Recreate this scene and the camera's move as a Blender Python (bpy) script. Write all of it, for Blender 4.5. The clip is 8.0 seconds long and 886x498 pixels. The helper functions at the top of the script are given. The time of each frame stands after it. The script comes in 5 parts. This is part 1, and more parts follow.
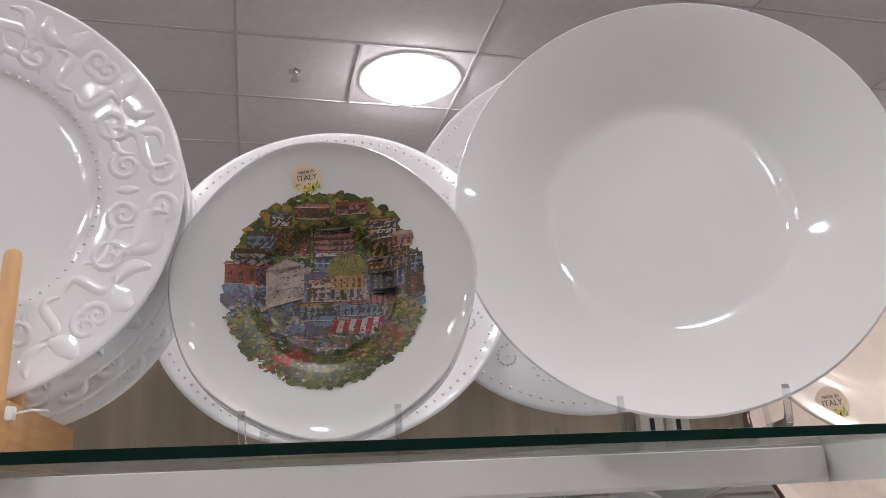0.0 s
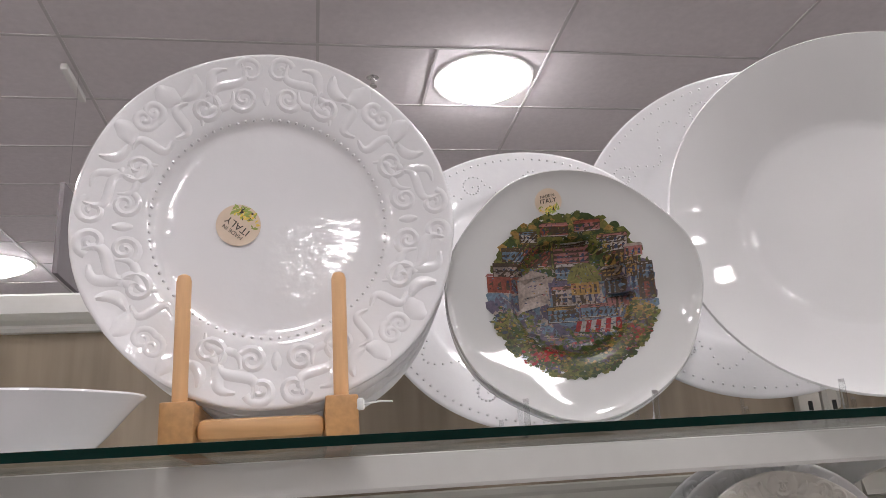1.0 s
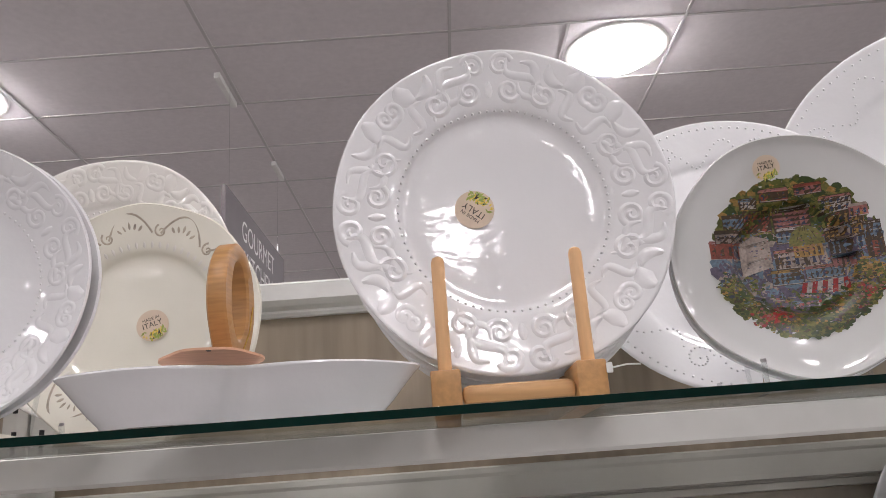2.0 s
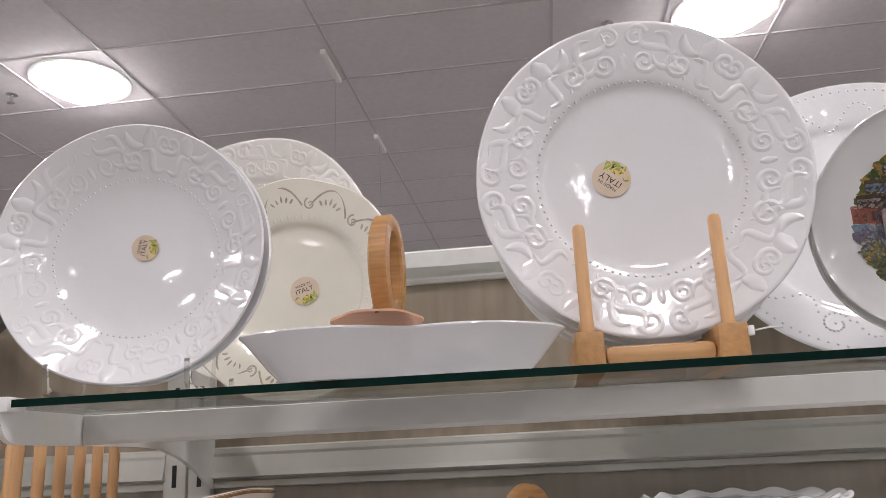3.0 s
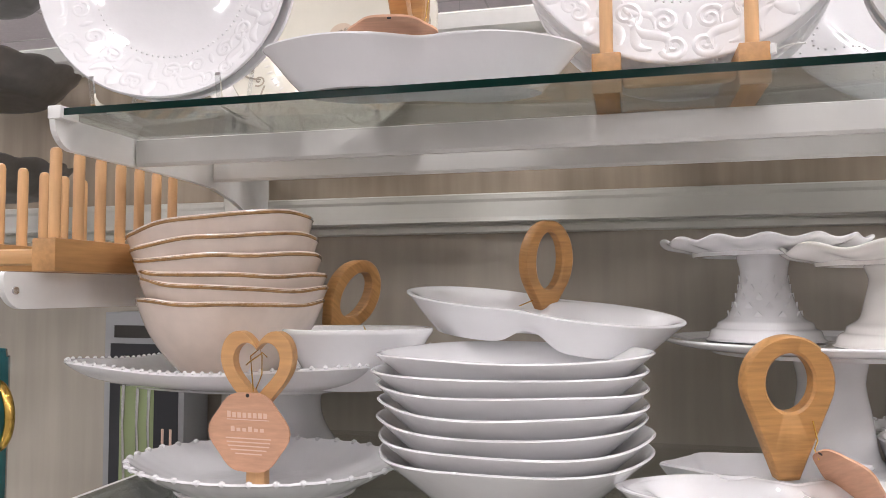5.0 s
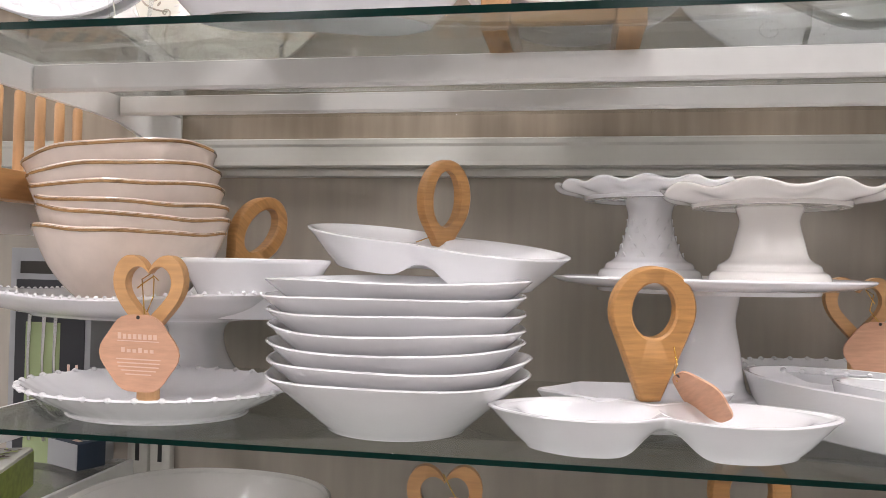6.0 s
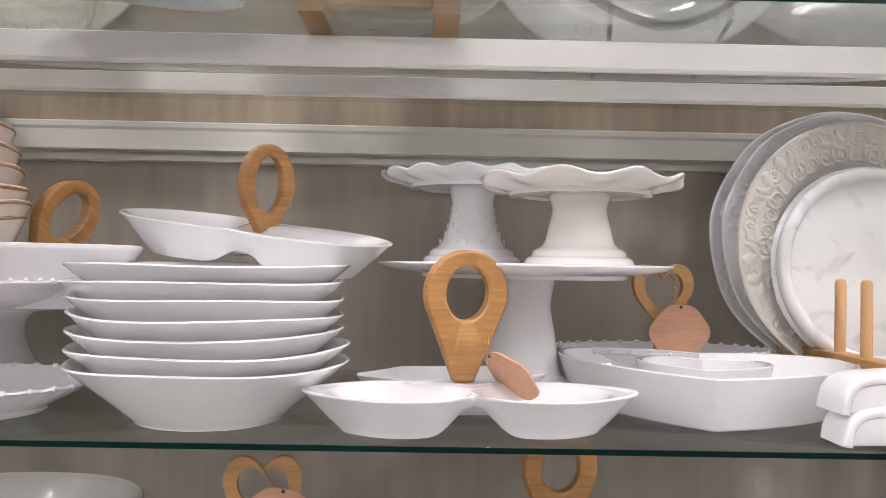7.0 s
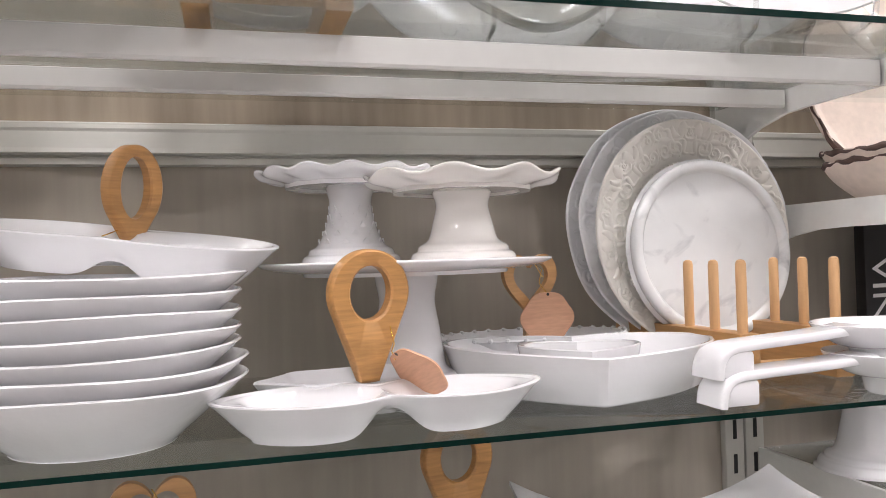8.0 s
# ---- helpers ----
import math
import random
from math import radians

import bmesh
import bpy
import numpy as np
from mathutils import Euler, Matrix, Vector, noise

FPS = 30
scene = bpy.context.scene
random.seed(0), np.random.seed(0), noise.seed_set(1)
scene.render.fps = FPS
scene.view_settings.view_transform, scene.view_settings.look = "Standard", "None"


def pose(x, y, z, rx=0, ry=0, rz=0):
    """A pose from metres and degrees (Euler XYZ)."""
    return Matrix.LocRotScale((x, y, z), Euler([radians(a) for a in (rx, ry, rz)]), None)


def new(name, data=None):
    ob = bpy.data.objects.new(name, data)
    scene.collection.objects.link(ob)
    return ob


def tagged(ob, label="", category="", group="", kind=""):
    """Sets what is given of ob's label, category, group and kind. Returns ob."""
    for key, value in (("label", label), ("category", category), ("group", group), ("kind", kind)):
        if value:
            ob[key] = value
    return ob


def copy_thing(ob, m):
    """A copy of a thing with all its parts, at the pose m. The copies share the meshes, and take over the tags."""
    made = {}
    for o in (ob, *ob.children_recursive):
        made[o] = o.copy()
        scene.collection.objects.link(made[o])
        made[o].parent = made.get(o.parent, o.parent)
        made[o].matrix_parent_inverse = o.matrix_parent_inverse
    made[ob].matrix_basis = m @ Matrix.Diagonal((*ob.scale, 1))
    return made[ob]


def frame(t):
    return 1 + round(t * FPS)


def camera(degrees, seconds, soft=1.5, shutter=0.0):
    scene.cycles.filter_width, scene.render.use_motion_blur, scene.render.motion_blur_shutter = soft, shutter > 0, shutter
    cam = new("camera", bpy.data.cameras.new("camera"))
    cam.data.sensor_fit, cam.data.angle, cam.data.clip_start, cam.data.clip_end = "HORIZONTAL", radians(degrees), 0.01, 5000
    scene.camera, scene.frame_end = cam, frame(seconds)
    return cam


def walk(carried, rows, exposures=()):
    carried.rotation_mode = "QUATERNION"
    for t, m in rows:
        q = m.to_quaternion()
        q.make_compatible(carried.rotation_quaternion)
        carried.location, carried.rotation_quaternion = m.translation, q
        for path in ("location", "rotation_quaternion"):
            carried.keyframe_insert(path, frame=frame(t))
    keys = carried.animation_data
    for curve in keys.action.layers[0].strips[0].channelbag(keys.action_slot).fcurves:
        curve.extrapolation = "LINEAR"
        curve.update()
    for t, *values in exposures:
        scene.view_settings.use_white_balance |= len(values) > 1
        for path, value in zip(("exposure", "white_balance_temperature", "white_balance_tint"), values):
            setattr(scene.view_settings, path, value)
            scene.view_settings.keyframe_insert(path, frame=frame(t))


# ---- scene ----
cam = camera(59.5, 8.0, soft=0.85)
METRES, EYE, TILT, LEAN, TURN = 0.67, 1.6, 17.87, 2.82, -13.395
ROWS = [
    (0.0, 0.0, 0.0, 0.0, 0.0, 0.0, -0.0),
    (0.5, -0.1158, -0.0834, 0.0154, 0.38, -0.48, 0.73),
    (1.0, -0.2209, -0.1598, 0.0277, 3.87, -0.36, 2.13),
    (1.5, -0.2884, -0.2109, 0.0345, 8.27, -0.53, 3.87),
    (2.0, -0.3416, -0.2506, 0.0337, 13.09, -1.21, 5.55),
    (3.5, -0.3856, -0.3412, 0.0212, 22.62, -4.92, 6.33),
    (4.0, -0.3649, -0.3449, -0.0219, 25.0, -8.66, 6.44),
    (4.5, -0.3317, -0.3343, -0.0714, 26.86, -11.94, 5.94),
    (6.0, -0.2125, -0.352, -0.157, 23.21, -16.57, 3.37),
    (6.5, -0.1615, -0.3487, -0.1693, 19.07, -17.27, 1.87),
    (7.0, -0.1612, -0.3369, -0.1771, 13.29, -17.02, 0.25),
    (7.5, -0.2195, -0.3308, -0.1754, 5.44, -16.79, -0.57),
    (8.0, -0.2846, -0.3522, -0.1766, -1.25, -17.08, -1.56),
]
walk(cam, [(t, pose(0, 0, EYE, TILT, LEAN, TURN) @ pose(METRES * x, METRES * y, METRES * z, 90 + pitch, roll, yaw)) for t, x, y, z, yaw, pitch, roll in ROWS], [(0.0, -0.27), (2.2, -0.20), (3.3, -0.20), (4.7, 0.15), (5.8, 0.44), (8.0, 0.47)])

# ---- light ----
world = bpy.data.worlds.new("world")
world.use_nodes = True
world.node_tree.nodes["Background"].inputs[0].default_value = (1.0, 0.97, 0.95, 1)
world.node_tree.nodes["Background"].inputs[1].default_value = 0.15
scene.world = world
LAMP = 46.0

# ---- materials ----


def mat(name, col, rough=0.5, metal=0.0, var=0.08, scale=40.0, bump=0.0, stretch=(1, 1, 1), coat=0.0, per_object=0.0):
    """A Principled material with grain and larger blotches over its base colour."""
    m = bpy.data.materials.new(name)
    m.use_nodes = True
    t = m.node_tree
    b = t.nodes["Principled BSDF"]
    b.inputs["Roughness"].default_value = rough
    b.inputs["Metallic"].default_value = metal
    b.inputs["Coat Weight"].default_value = coat
    b.inputs["Coat Roughness"].default_value = 0.05
    tc, mp = t.nodes.new("ShaderNodeTexCoord"), t.nodes.new("ShaderNodeMapping")
    mp.inputs["Scale"].default_value = stretch
    t.links.new(tc.outputs["Object"], mp.inputs["Vector"])
    fine, broad, mix = t.nodes.new("ShaderNodeTexNoise"), t.nodes.new("ShaderNodeTexNoise"), t.nodes.new("ShaderNodeMath")
    fine.inputs["Scale"].default_value, fine.inputs["Detail"].default_value = scale, 4
    broad.inputs["Scale"].default_value, broad.inputs["Detail"].default_value = scale / 7, 2
    for n in (fine, broad):
        t.links.new(mp.outputs["Vector"], n.inputs["Vector"])
    t.links.new(fine.outputs["Fac"], mix.inputs[0])
    t.links.new(broad.outputs["Fac"], mix.inputs[1])
    half = t.nodes.new("ShaderNodeMath")
    half.operation, half.inputs[1].default_value = "MULTIPLY", 0.5
    t.links.new(mix.outputs[0], half.inputs[0])
    ramp = t.nodes.new("ShaderNodeValToRGB")
    ramp.color_ramp.elements[0].position, ramp.color_ramp.elements[1].position = 0.32, 0.68
    ramp.color_ramp.elements[0].color = (*[c * (1 - var) for c in col], 1)
    ramp.color_ramp.elements[1].color = (*[min(1, c * (1 + var)) for c in col], 1)
    t.links.new(half.outputs[0], ramp.inputs[0])
    out = ramp.outputs[0]
    if per_object:
        info, hsv, mr = t.nodes.new("ShaderNodeObjectInfo"), t.nodes.new("ShaderNodeHueSaturation"), t.nodes.new("ShaderNodeMapRange")
        mr.inputs["To Min"].default_value, mr.inputs["To Max"].default_value = 1 - per_object, 1 + per_object
        t.links.new(info.outputs["Random"], mr.inputs["Value"])
        t.links.new(mr.outputs[0], hsv.inputs["Value"])
        t.links.new(out, hsv.inputs["Color"])
        out = hsv.outputs[0]
    t.links.new(out, b.inputs["Base Color"])
    if bump:
        bn = t.nodes.new("ShaderNodeBump")
        bn.inputs["Strength"].default_value, bn.inputs["Distance"].default_value = bump, 0.001
        t.links.new(fine.outputs["Fac"], bn.inputs["Height"])
        t.links.new(bn.outputs[0], b.inputs["Normal"])
        t.links.new(bn.outputs[0], b.inputs["Coat Normal"])
    return m


def glow(name, col, strength):
    m = bpy.data.materials.new(name)
    m.use_nodes = True
    b = m.node_tree.nodes["Principled BSDF"]
    b.inputs["Base Color"].default_value = (*col, 1)
    b.inputs["Emission Color"].default_value = (*col, 1)
    b.inputs["Emission Strength"].default_value = strength
    return m


def clear(name, col, gloss=1.0):
    """Thin clear sheet: tinted see-through with a Fresnel gloss."""
    m = bpy.data.materials.new(name)
    m.use_nodes = True
    t = m.node_tree
    t.nodes.remove(t.nodes["Principled BSDF"])
    see, shine, fres, mul, mix = (t.nodes.new("ShaderNode" + k) for k in ("BsdfTransparent", "BsdfGlossy", "Fresnel", "Math", "MixShader"))
    see.inputs["Color"].default_value = (*col, 1)
    shine.inputs["Roughness"].default_value = 0.01
    fres.inputs["IOR"].default_value = 1.5
    mul.operation, mul.inputs[1].default_value = "MULTIPLY", gloss
    t.links.new(fres.outputs[0], mul.inputs[0])
    t.links.new(mul.outputs[0], mix.inputs[0])
    t.links.new(see.outputs[0], mix.inputs[1])
    t.links.new(shine.outputs[0], mix.inputs[2])
    t.links.new(mix.outputs[0], t.nodes["Material Output"].inputs["Surface"])
    return m


def marble():
    m = mat("marble", (0.74, 0.74, 0.73), 0.25, var=0.05, scale=30)
    t = m.node_tree
    b = t.nodes["Principled BSDF"]
    tc, n, r, mx = (t.nodes.new("ShaderNode" + k) for k in ("TexCoord", "TexNoise", "ValToRGB", "MixRGB"))
    n.inputs["Scale"].default_value, n.inputs["Detail"].default_value, n.inputs["Distortion"].default_value = 15.0, 10, 1.6
    t.links.new(tc.outputs["Object"], n.inputs["Vector"])
    e = r.color_ramp.elements
    e[0].position, e[0].color = 0.55, (0, 0, 0, 1)
    e[1].position, e[1].color = 0.78, (1, 1, 1, 1)
    t.links.new(n.outputs["Fac"], r.inputs[0])
    t.links.new(r.outputs[0], mx.inputs[0])
    old = b.inputs["Base Color"].links[0].from_socket
    t.links.new(old, mx.inputs[1])
    mx.inputs[2].default_value = (0.40, 0.40, 0.41, 1)
    t.links.new(mx.outputs[0], b.inputs["Base Color"])
    return m


WHITE = mat("white_glaze", (0.79, 0.786, 0.792), 0.055, var=0.02, scale=26, bump=0.75, coat=0.3)
GREYED = mat("soft_white_glaze", (0.79, 0.788, 0.78), 0.06, var=0.02, scale=20, bump=0.4, coat=0.3)
PRINTED = mat("printed_plate_glaze", (0.62, 0.62, 0.605), 0.06, var=0.02, scale=20, bump=0.4, coat=0.3)
WARM = mat("warm_white_glaze", (0.82, 0.795, 0.755), 0.12, var=0.03, scale=26, bump=0.6, coat=0.3)
CREAM = mat("cream_glaze", (0.78, 0.75, 0.65), 0.12, var=0.04, scale=26, bump=0.6, coat=0.3)
IVORY = mat("matt_ivory", (0.72, 0.69, 0.63), 0.3, var=0.05, scale=50, bump=0.05)
BEIGE = mat("beige_glaze", (0.76, 0.65, 0.56), 0.18, var=0.10, scale=40, bump=0.3, coat=0.25)
BROWN = mat("brown_rim", (0.30, 0.17, 0.07), 0.15, var=0.35, scale=160, coat=0.3)
ANTIQUE = mat("antique_line", (0.40, 0.35, 0.27), 0.4, var=0.4, scale=200)
BAMBOO = mat("bamboo", (0.42, 0.215, 0.075), 0.4, var=0.3, scale=30, bump=0.1, stretch=(1.2, 1.2, 11), per_object=0.06)
BAMBOO_X = mat("bamboo_crosswise", (0.42, 0.215, 0.072), 0.4, var=0.3, scale=30, bump=0.1, stretch=(1.2, 8, 11), per_object=0.06)
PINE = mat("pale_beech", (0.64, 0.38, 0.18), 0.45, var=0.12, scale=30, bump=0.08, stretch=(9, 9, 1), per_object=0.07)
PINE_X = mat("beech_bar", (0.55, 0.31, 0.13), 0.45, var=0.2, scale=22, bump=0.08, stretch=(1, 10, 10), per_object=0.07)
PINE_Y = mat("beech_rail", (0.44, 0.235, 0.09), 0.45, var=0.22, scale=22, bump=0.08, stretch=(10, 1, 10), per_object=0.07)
TAGWOOD = mat("pinkish_wood_tag", (0.63, 0.36, 0.23), 0.6, var=0.14, scale=40, bump=0.06, stretch=(1.5, 9, 9))
STEEL = mat("white_powder_coat", (0.76, 0.755, 0.73), 0.3, var=0.03, scale=90, bump=0.05)
PANEL = mat("pale_wood_panel", (0.365, 0.302, 0.228), 0.5, var=0.26, scale=42, bump=0.06, stretch=(1.3, 1, 0.09))
PANEL_LOW = mat("grey_wood_panel", (0.365, 0.325, 0.272), 0.5, var=0.13, scale=42, bump=0.06, stretch=(1.3, 1, 0.09))
RAIL = mat("satin_white_rail", (0.53, 0.52, 0.47), 0.32, var=0.03, scale=60)
CROSS = mat("bright_white_rail", (0.62, 0.61, 0.58), 0.28, var=0.03, scale=60)
DARK = mat("slot_black", (0.02, 0.02, 0.02), 0.7, var=0.1)
GLASS = clear("shelf_glass", (0.955, 0.985, 0.97), 0.7)
EDGE = mat("green_glass_edge", (0.001, 0.016, 0.012), 0.2, var=0.25, scale=12)
EDGE.node_tree.nodes["Principled BSDF"].inputs["Specular IOR Level"].default_value = 0.15
ACRYLIC = clear("acrylic", (0.93, 0.94, 0.94), 1.6)
TILE = mat("ceiling_tile", (0.76, 0.722, 0.735), 0.9, var=0.06, scale=220, bump=0.5)
TBAR = mat("ceiling_bar", (0.55, 0.53, 0.53), 0.5, var=0.03, scale=30)
WALL = mat("shop_wall", (0.48, 0.465, 0.455), 0.8, var=0.05, scale=8)
FLOOR = mat("floor_tile", (0.27, 0.255, 0.245), 0.35, var=0.1, scale=6)
STICKER = mat("sticker_paper", (0.68, 0.55, 0.42), 0.5, var=0.06, scale=90)
INK = mat("black_ink", (0.03, 0.025, 0.02), 0.5, var=0.1)
LEAF_INK = mat("olive_print", (0.30, 0.36, 0.08), 0.5, var=0.3, scale=120)
YELLOW_INK = mat("lemon_print", (0.75, 0.55, 0.08), 0.5, var=0.3, scale=120)
PALE_INK = mat("pale_print", (0.78, 0.57, 0.45), 0.6, var=0.05)
GOLD = mat("gold_wire", (0.80, 0.52, 0.13), 0.25, metal=1.0, var=0.1)
SLATE = mat("dark_zinc", (0.16, 0.155, 0.15), 0.45, metal=0.4, var=0.25, scale=50, bump=0.1)
TEAL = mat("teal_glaze", (0.03, 0.17, 0.19), 0.2, var=0.2, scale=40, coat=0.4)
SIGN = mat("grey_sign", (0.22, 0.20, 0.21), 0.6, var=0.05, scale=10)
SIGN_TEXT = mat("sign_lettering", (0.80, 0.78, 0.78), 0.6, var=0.02)
BLACKBOARD = mat("black_sign", (0.012, 0.011, 0.011), 0.5, var=0.2)
BOXGREY = mat("printed_grey_card", (0.34, 0.34, 0.35), 0.4, var=0.06, scale=15)
BOXBLACK = mat("printed_black_card", (0.03, 0.03, 0.035), 0.35, var=0.2, scale=15)
BOXGREEN = mat("printed_green_card", (0.30, 0.36, 0.18), 0.4, var=0.12, scale=15)
BOXBLUE = mat("dark_blue_card", (0.02, 0.035, 0.06), 0.4, var=0.2, scale=15)
CHROME = mat("bright_steel", (0.75, 0.75, 0.75), 0.15, metal=1.0, var=0.05)
WICKER = mat("whitewashed_weave", (0.80, 0.69, 0.61), 0.5, var=0.1, scale=90, bump=0.3)
BARK = mat("dark_bark_rim", (0.10, 0.06, 0.05), 0.7, var=0.4, scale=100, bump=0.3)
LAMP_GLOW = glow("lamp_diffuser", (1.0, 0.955, 0.985), LAMP)
MARBLE = marble()

# ---- builders ----


def part(name, bm, material, parent=None, label="", smooth=True):
    """Links a bmesh as one mesh object under a thing or a part."""
    me = bpy.data.meshes.new(name)
    bmesh.ops.recalc_face_normals(bm, faces=bm.faces)
    if smooth:
        for f in bm.faces:
            f.smooth = True
        for e in bm.edges:
            if len(e.link_faces) == 2 and e.calc_face_angle(0) > 0.7:
                e.smooth = False
    bm.to_mesh(me)
    bm.free()
    for m in (material if isinstance(material, (list, tuple)) else [material]):
        me.materials.append(m)
    ob = new(name, me)
    if parent:
        ob.parent = parent
    if label:
        tagged(ob, label)
    return ob


def thing(name, m, label, category, group="", kind=""):
    ob = new(name)
    ob.empty_display_size = 0.02
    ob.matrix_world = m
    return tagged(ob, label, category, group, kind)


def box(x0, x1, y0, y1, z0, z1, bevel=0.0, bm=None):
    own = bmesh.new()
    vs = bmesh.ops.create_cube(own, size=1)["verts"]
    for v in vs:
        v.co = ((x0 + x1) / 2 + v.co.x * (x1 - x0), (y0 + y1) / 2 + v.co.y * (y1 - y0), (z0 + z1) / 2 + v.co.z * (z1 - z0))
    if bevel:
        bmesh.ops.bevel(own, geom=own.edges[:], offset=bevel, segments=2, affect="EDGES", profile=0.5)
    if bm is None:
        return own
    me = bpy.data.meshes.new("tmp")
    own.to_mesh(me)
    own.free()
    bm.from_mesh(me)
    bpy.data.meshes.remove(me)
    return bm


def loft(rings, bm=None, close=True, cap=(False, False)):
    """Skin over rings of equal count; close joins each ring's ends."""
    bm = bm or bmesh.new()
    rows = [[bm.verts.new(p) for p in r] for r in rings]
    n = len(rows[0])
    for a, b in zip(rows, rows[1:]):
        for i in range(n if close else n - 1):
            bm.faces.new((a[i], a[(i + 1) % n], b[(i + 1) % n], b[i]))
    if cap[0]:
        bm.faces.new(rows[0][::-1])
    if cap[1]:
        bm.faces.new(rows[-1])
    return bm


def lathe(profile, n=72, wob=None, bm=None):
    """Turns (r, z) points round z; wob(angle, r, z) gives the point's own (r, z)."""
    rings = []
    for r, z in profile:
        ring = []
        for i in range(n):
            a = 2 * math.pi * i / n
            rr, zz = wob(a, r, z) if wob else (r, z)
            ring.append((rr * math.cos(a), rr * math.sin(a), zz))
        rings.append(ring)
    return loft(rings, bm, cap=(True, True))


def hoop(profile, n=72, wob=None):
    """A closed ring turned from a closed outline of (r, z) points."""
    rings = []
    for r, z in [*profile, profile[0]]:
        ring = []
        for i in range(n):
            a = 2 * math.pi * i / n
            rr, zz = wob(a, r, z) if wob else (r, z)
            ring.append((rr * math.cos(a), rr * math.sin(a), zz))
        rings.append(ring)
    bm = loft(rings)
    bmesh.ops.remove_doubles(bm, verts=bm.verts, dist=1e-7)
    return bm


def tube(points, radius, bm=None, n=6):
    """A round wire through points; radius may be one number or one for each point."""
    pts = [Vector(p) for p in points]
    rad = radius if isinstance(radius, (list, tuple)) else [radius] * len(pts)
    rings = []
    up = Vector((0.13, 0.31, 0.94))
    for i, p in enumerate(pts):
        d = (pts[min(i + 1, len(pts) - 1)] - pts[max(i - 1, 0)]).normalized()
        s = d.cross(up)
        s = (s if s.length > 0.05 else d.cross(Vector((1, 0, 0)))).normalized()
        u = s.cross(d)
        rings.append([p + rad[i] * (math.cos(2 * math.pi * k / n) * s + math.sin(2 * math.pi * k / n) * u) for k in range(n)])
    return loft(rings, bm, cap=(True, True))


def smooth_profile(points, steps=5):
    """A Catmull-Rom curve through (r, z) points."""
    P = [points[0], *points, points[-1]]
    out = []
    for a, b, c, d in zip(P, P[1:], P[2:], P[3:]):
        for k in range(steps):
            t = k / steps
            out.append(tuple(0.5 * (2 * b[j] + (c[j] - a[j]) * t + (2 * a[j] - 5 * b[j] + 4 * c[j] - d[j]) * t * t + (3 * b[j] - a[j] - 3 * c[j] + d[j]) * t ** 3) for j in (0, 1)))
    return out + [points[-1]]


def text_bm(words, size, spacing=1.0):
    cu = bpy.data.curves.new("words", "FONT")
    cu.body, cu.size, cu.align_x, cu.align_y, cu.extrude, cu.space_line = words, size, "CENTER", "CENTER", 0.00008, spacing
    ob = bpy.data.objects.new("words", cu)
    scene.collection.objects.link(ob)
    me = bpy.data.meshes.new_from_object(ob.evaluated_get(bpy.context.evaluated_depsgraph_get()))
    bm = bmesh.new()
    bm.from_mesh(me)
    bpy.data.objects.remove(ob)
    bpy.data.meshes.remove(me)
    return bm


def interp(table, r):
    for (r0, z0), (r1, z1) in zip(table, table[1:]):
        if r <= r1:
            return z0 + (z1 - z0) * (r - r0) / max(r1 - r0, 1e-9)
    return table[-1][1]


# ---- plates ----


def dish_front(R, depth, well, flange=0.55, steps=6):
    """The front face of a plate, from its centre to the rim, as (r, z) with the rim at z 0."""
    if well == 0:
        return smooth_profile([(0.0, -depth), (0.25 * R, -depth * 0.98), (0.55 * R, -depth * 0.80), (0.80 * R, -depth * 0.38), (0.985 * R, 0.0)], steps)
    pts = [(0.0, -depth), (well * 0.5 * R, -depth), (well * R, -depth * 0.93), ((well + 0.1) * R, -depth * flange), (0.88 * R, -depth * 0.2), (0.985 * R, 0.0)]
    return smooth_profile(pts, steps)


def plate_profile(front, R, thick):
    back = [(r, z - thick) for r, z in reversed(front) if r < 0.93 * R]
    foot = 0.55 * R
    out = []
    for r, z in back:
        out.append((r, z - (0.004 if abs(r - foot) < 0.05 * R else 0.0)))
    rim = [(R * 0.995, -0.0006), (R, -0.002), (R * 0.995, -thick * 0.75), (R * 0.96, -thick)]
    return front + rim + out


def ridge(pts, height, zs, bm, lift=0.0):
    """A rounded raised line on a plate's face: pts are (x, y, half width)."""
    rows = []
    for i, (x, y, w) in enumerate(pts):
        a, b = pts[max(i - 1, 0)], pts[min(i + 1, len(pts) - 1)]
        dx, dy = b[0] - a[0], b[1] - a[1]
        L = math.hypot(dx, dy) or 1
        nx, ny = -dy / L, dx / L
        row = []
        for s, h in ((-1.35, -0.12), (-0.75, 0.5), (0, 1.0), (0.75, 0.5), (1.35, -0.12)):
            px, py = x + nx * w * s, y + ny * w * s
            row.append((px, py, zs(math.hypot(px, py)) + lift + h * height * min(1, w / 0.0022)))
        rows.append(row)
    return loft(rows, bm, close=False)


def polar(rho, phi):
    return rho * math.cos(phi), rho * math.sin(phi)


def spiral(rho, phi, size, turns, hand, start, width):
    cx, cy = polar(rho, phi)
    n = int(16 * turns)
    out = []
    for i in range(n + 1):
        t = i / n
        a = phi + start + hand * 2 * math.pi * turns * t
        r = size * (1 - 0.86 * t)
        out.append((cx + r * math.cos(a), cy + r * math.sin(a), width * (1 - 0.35 * t)))
    return out


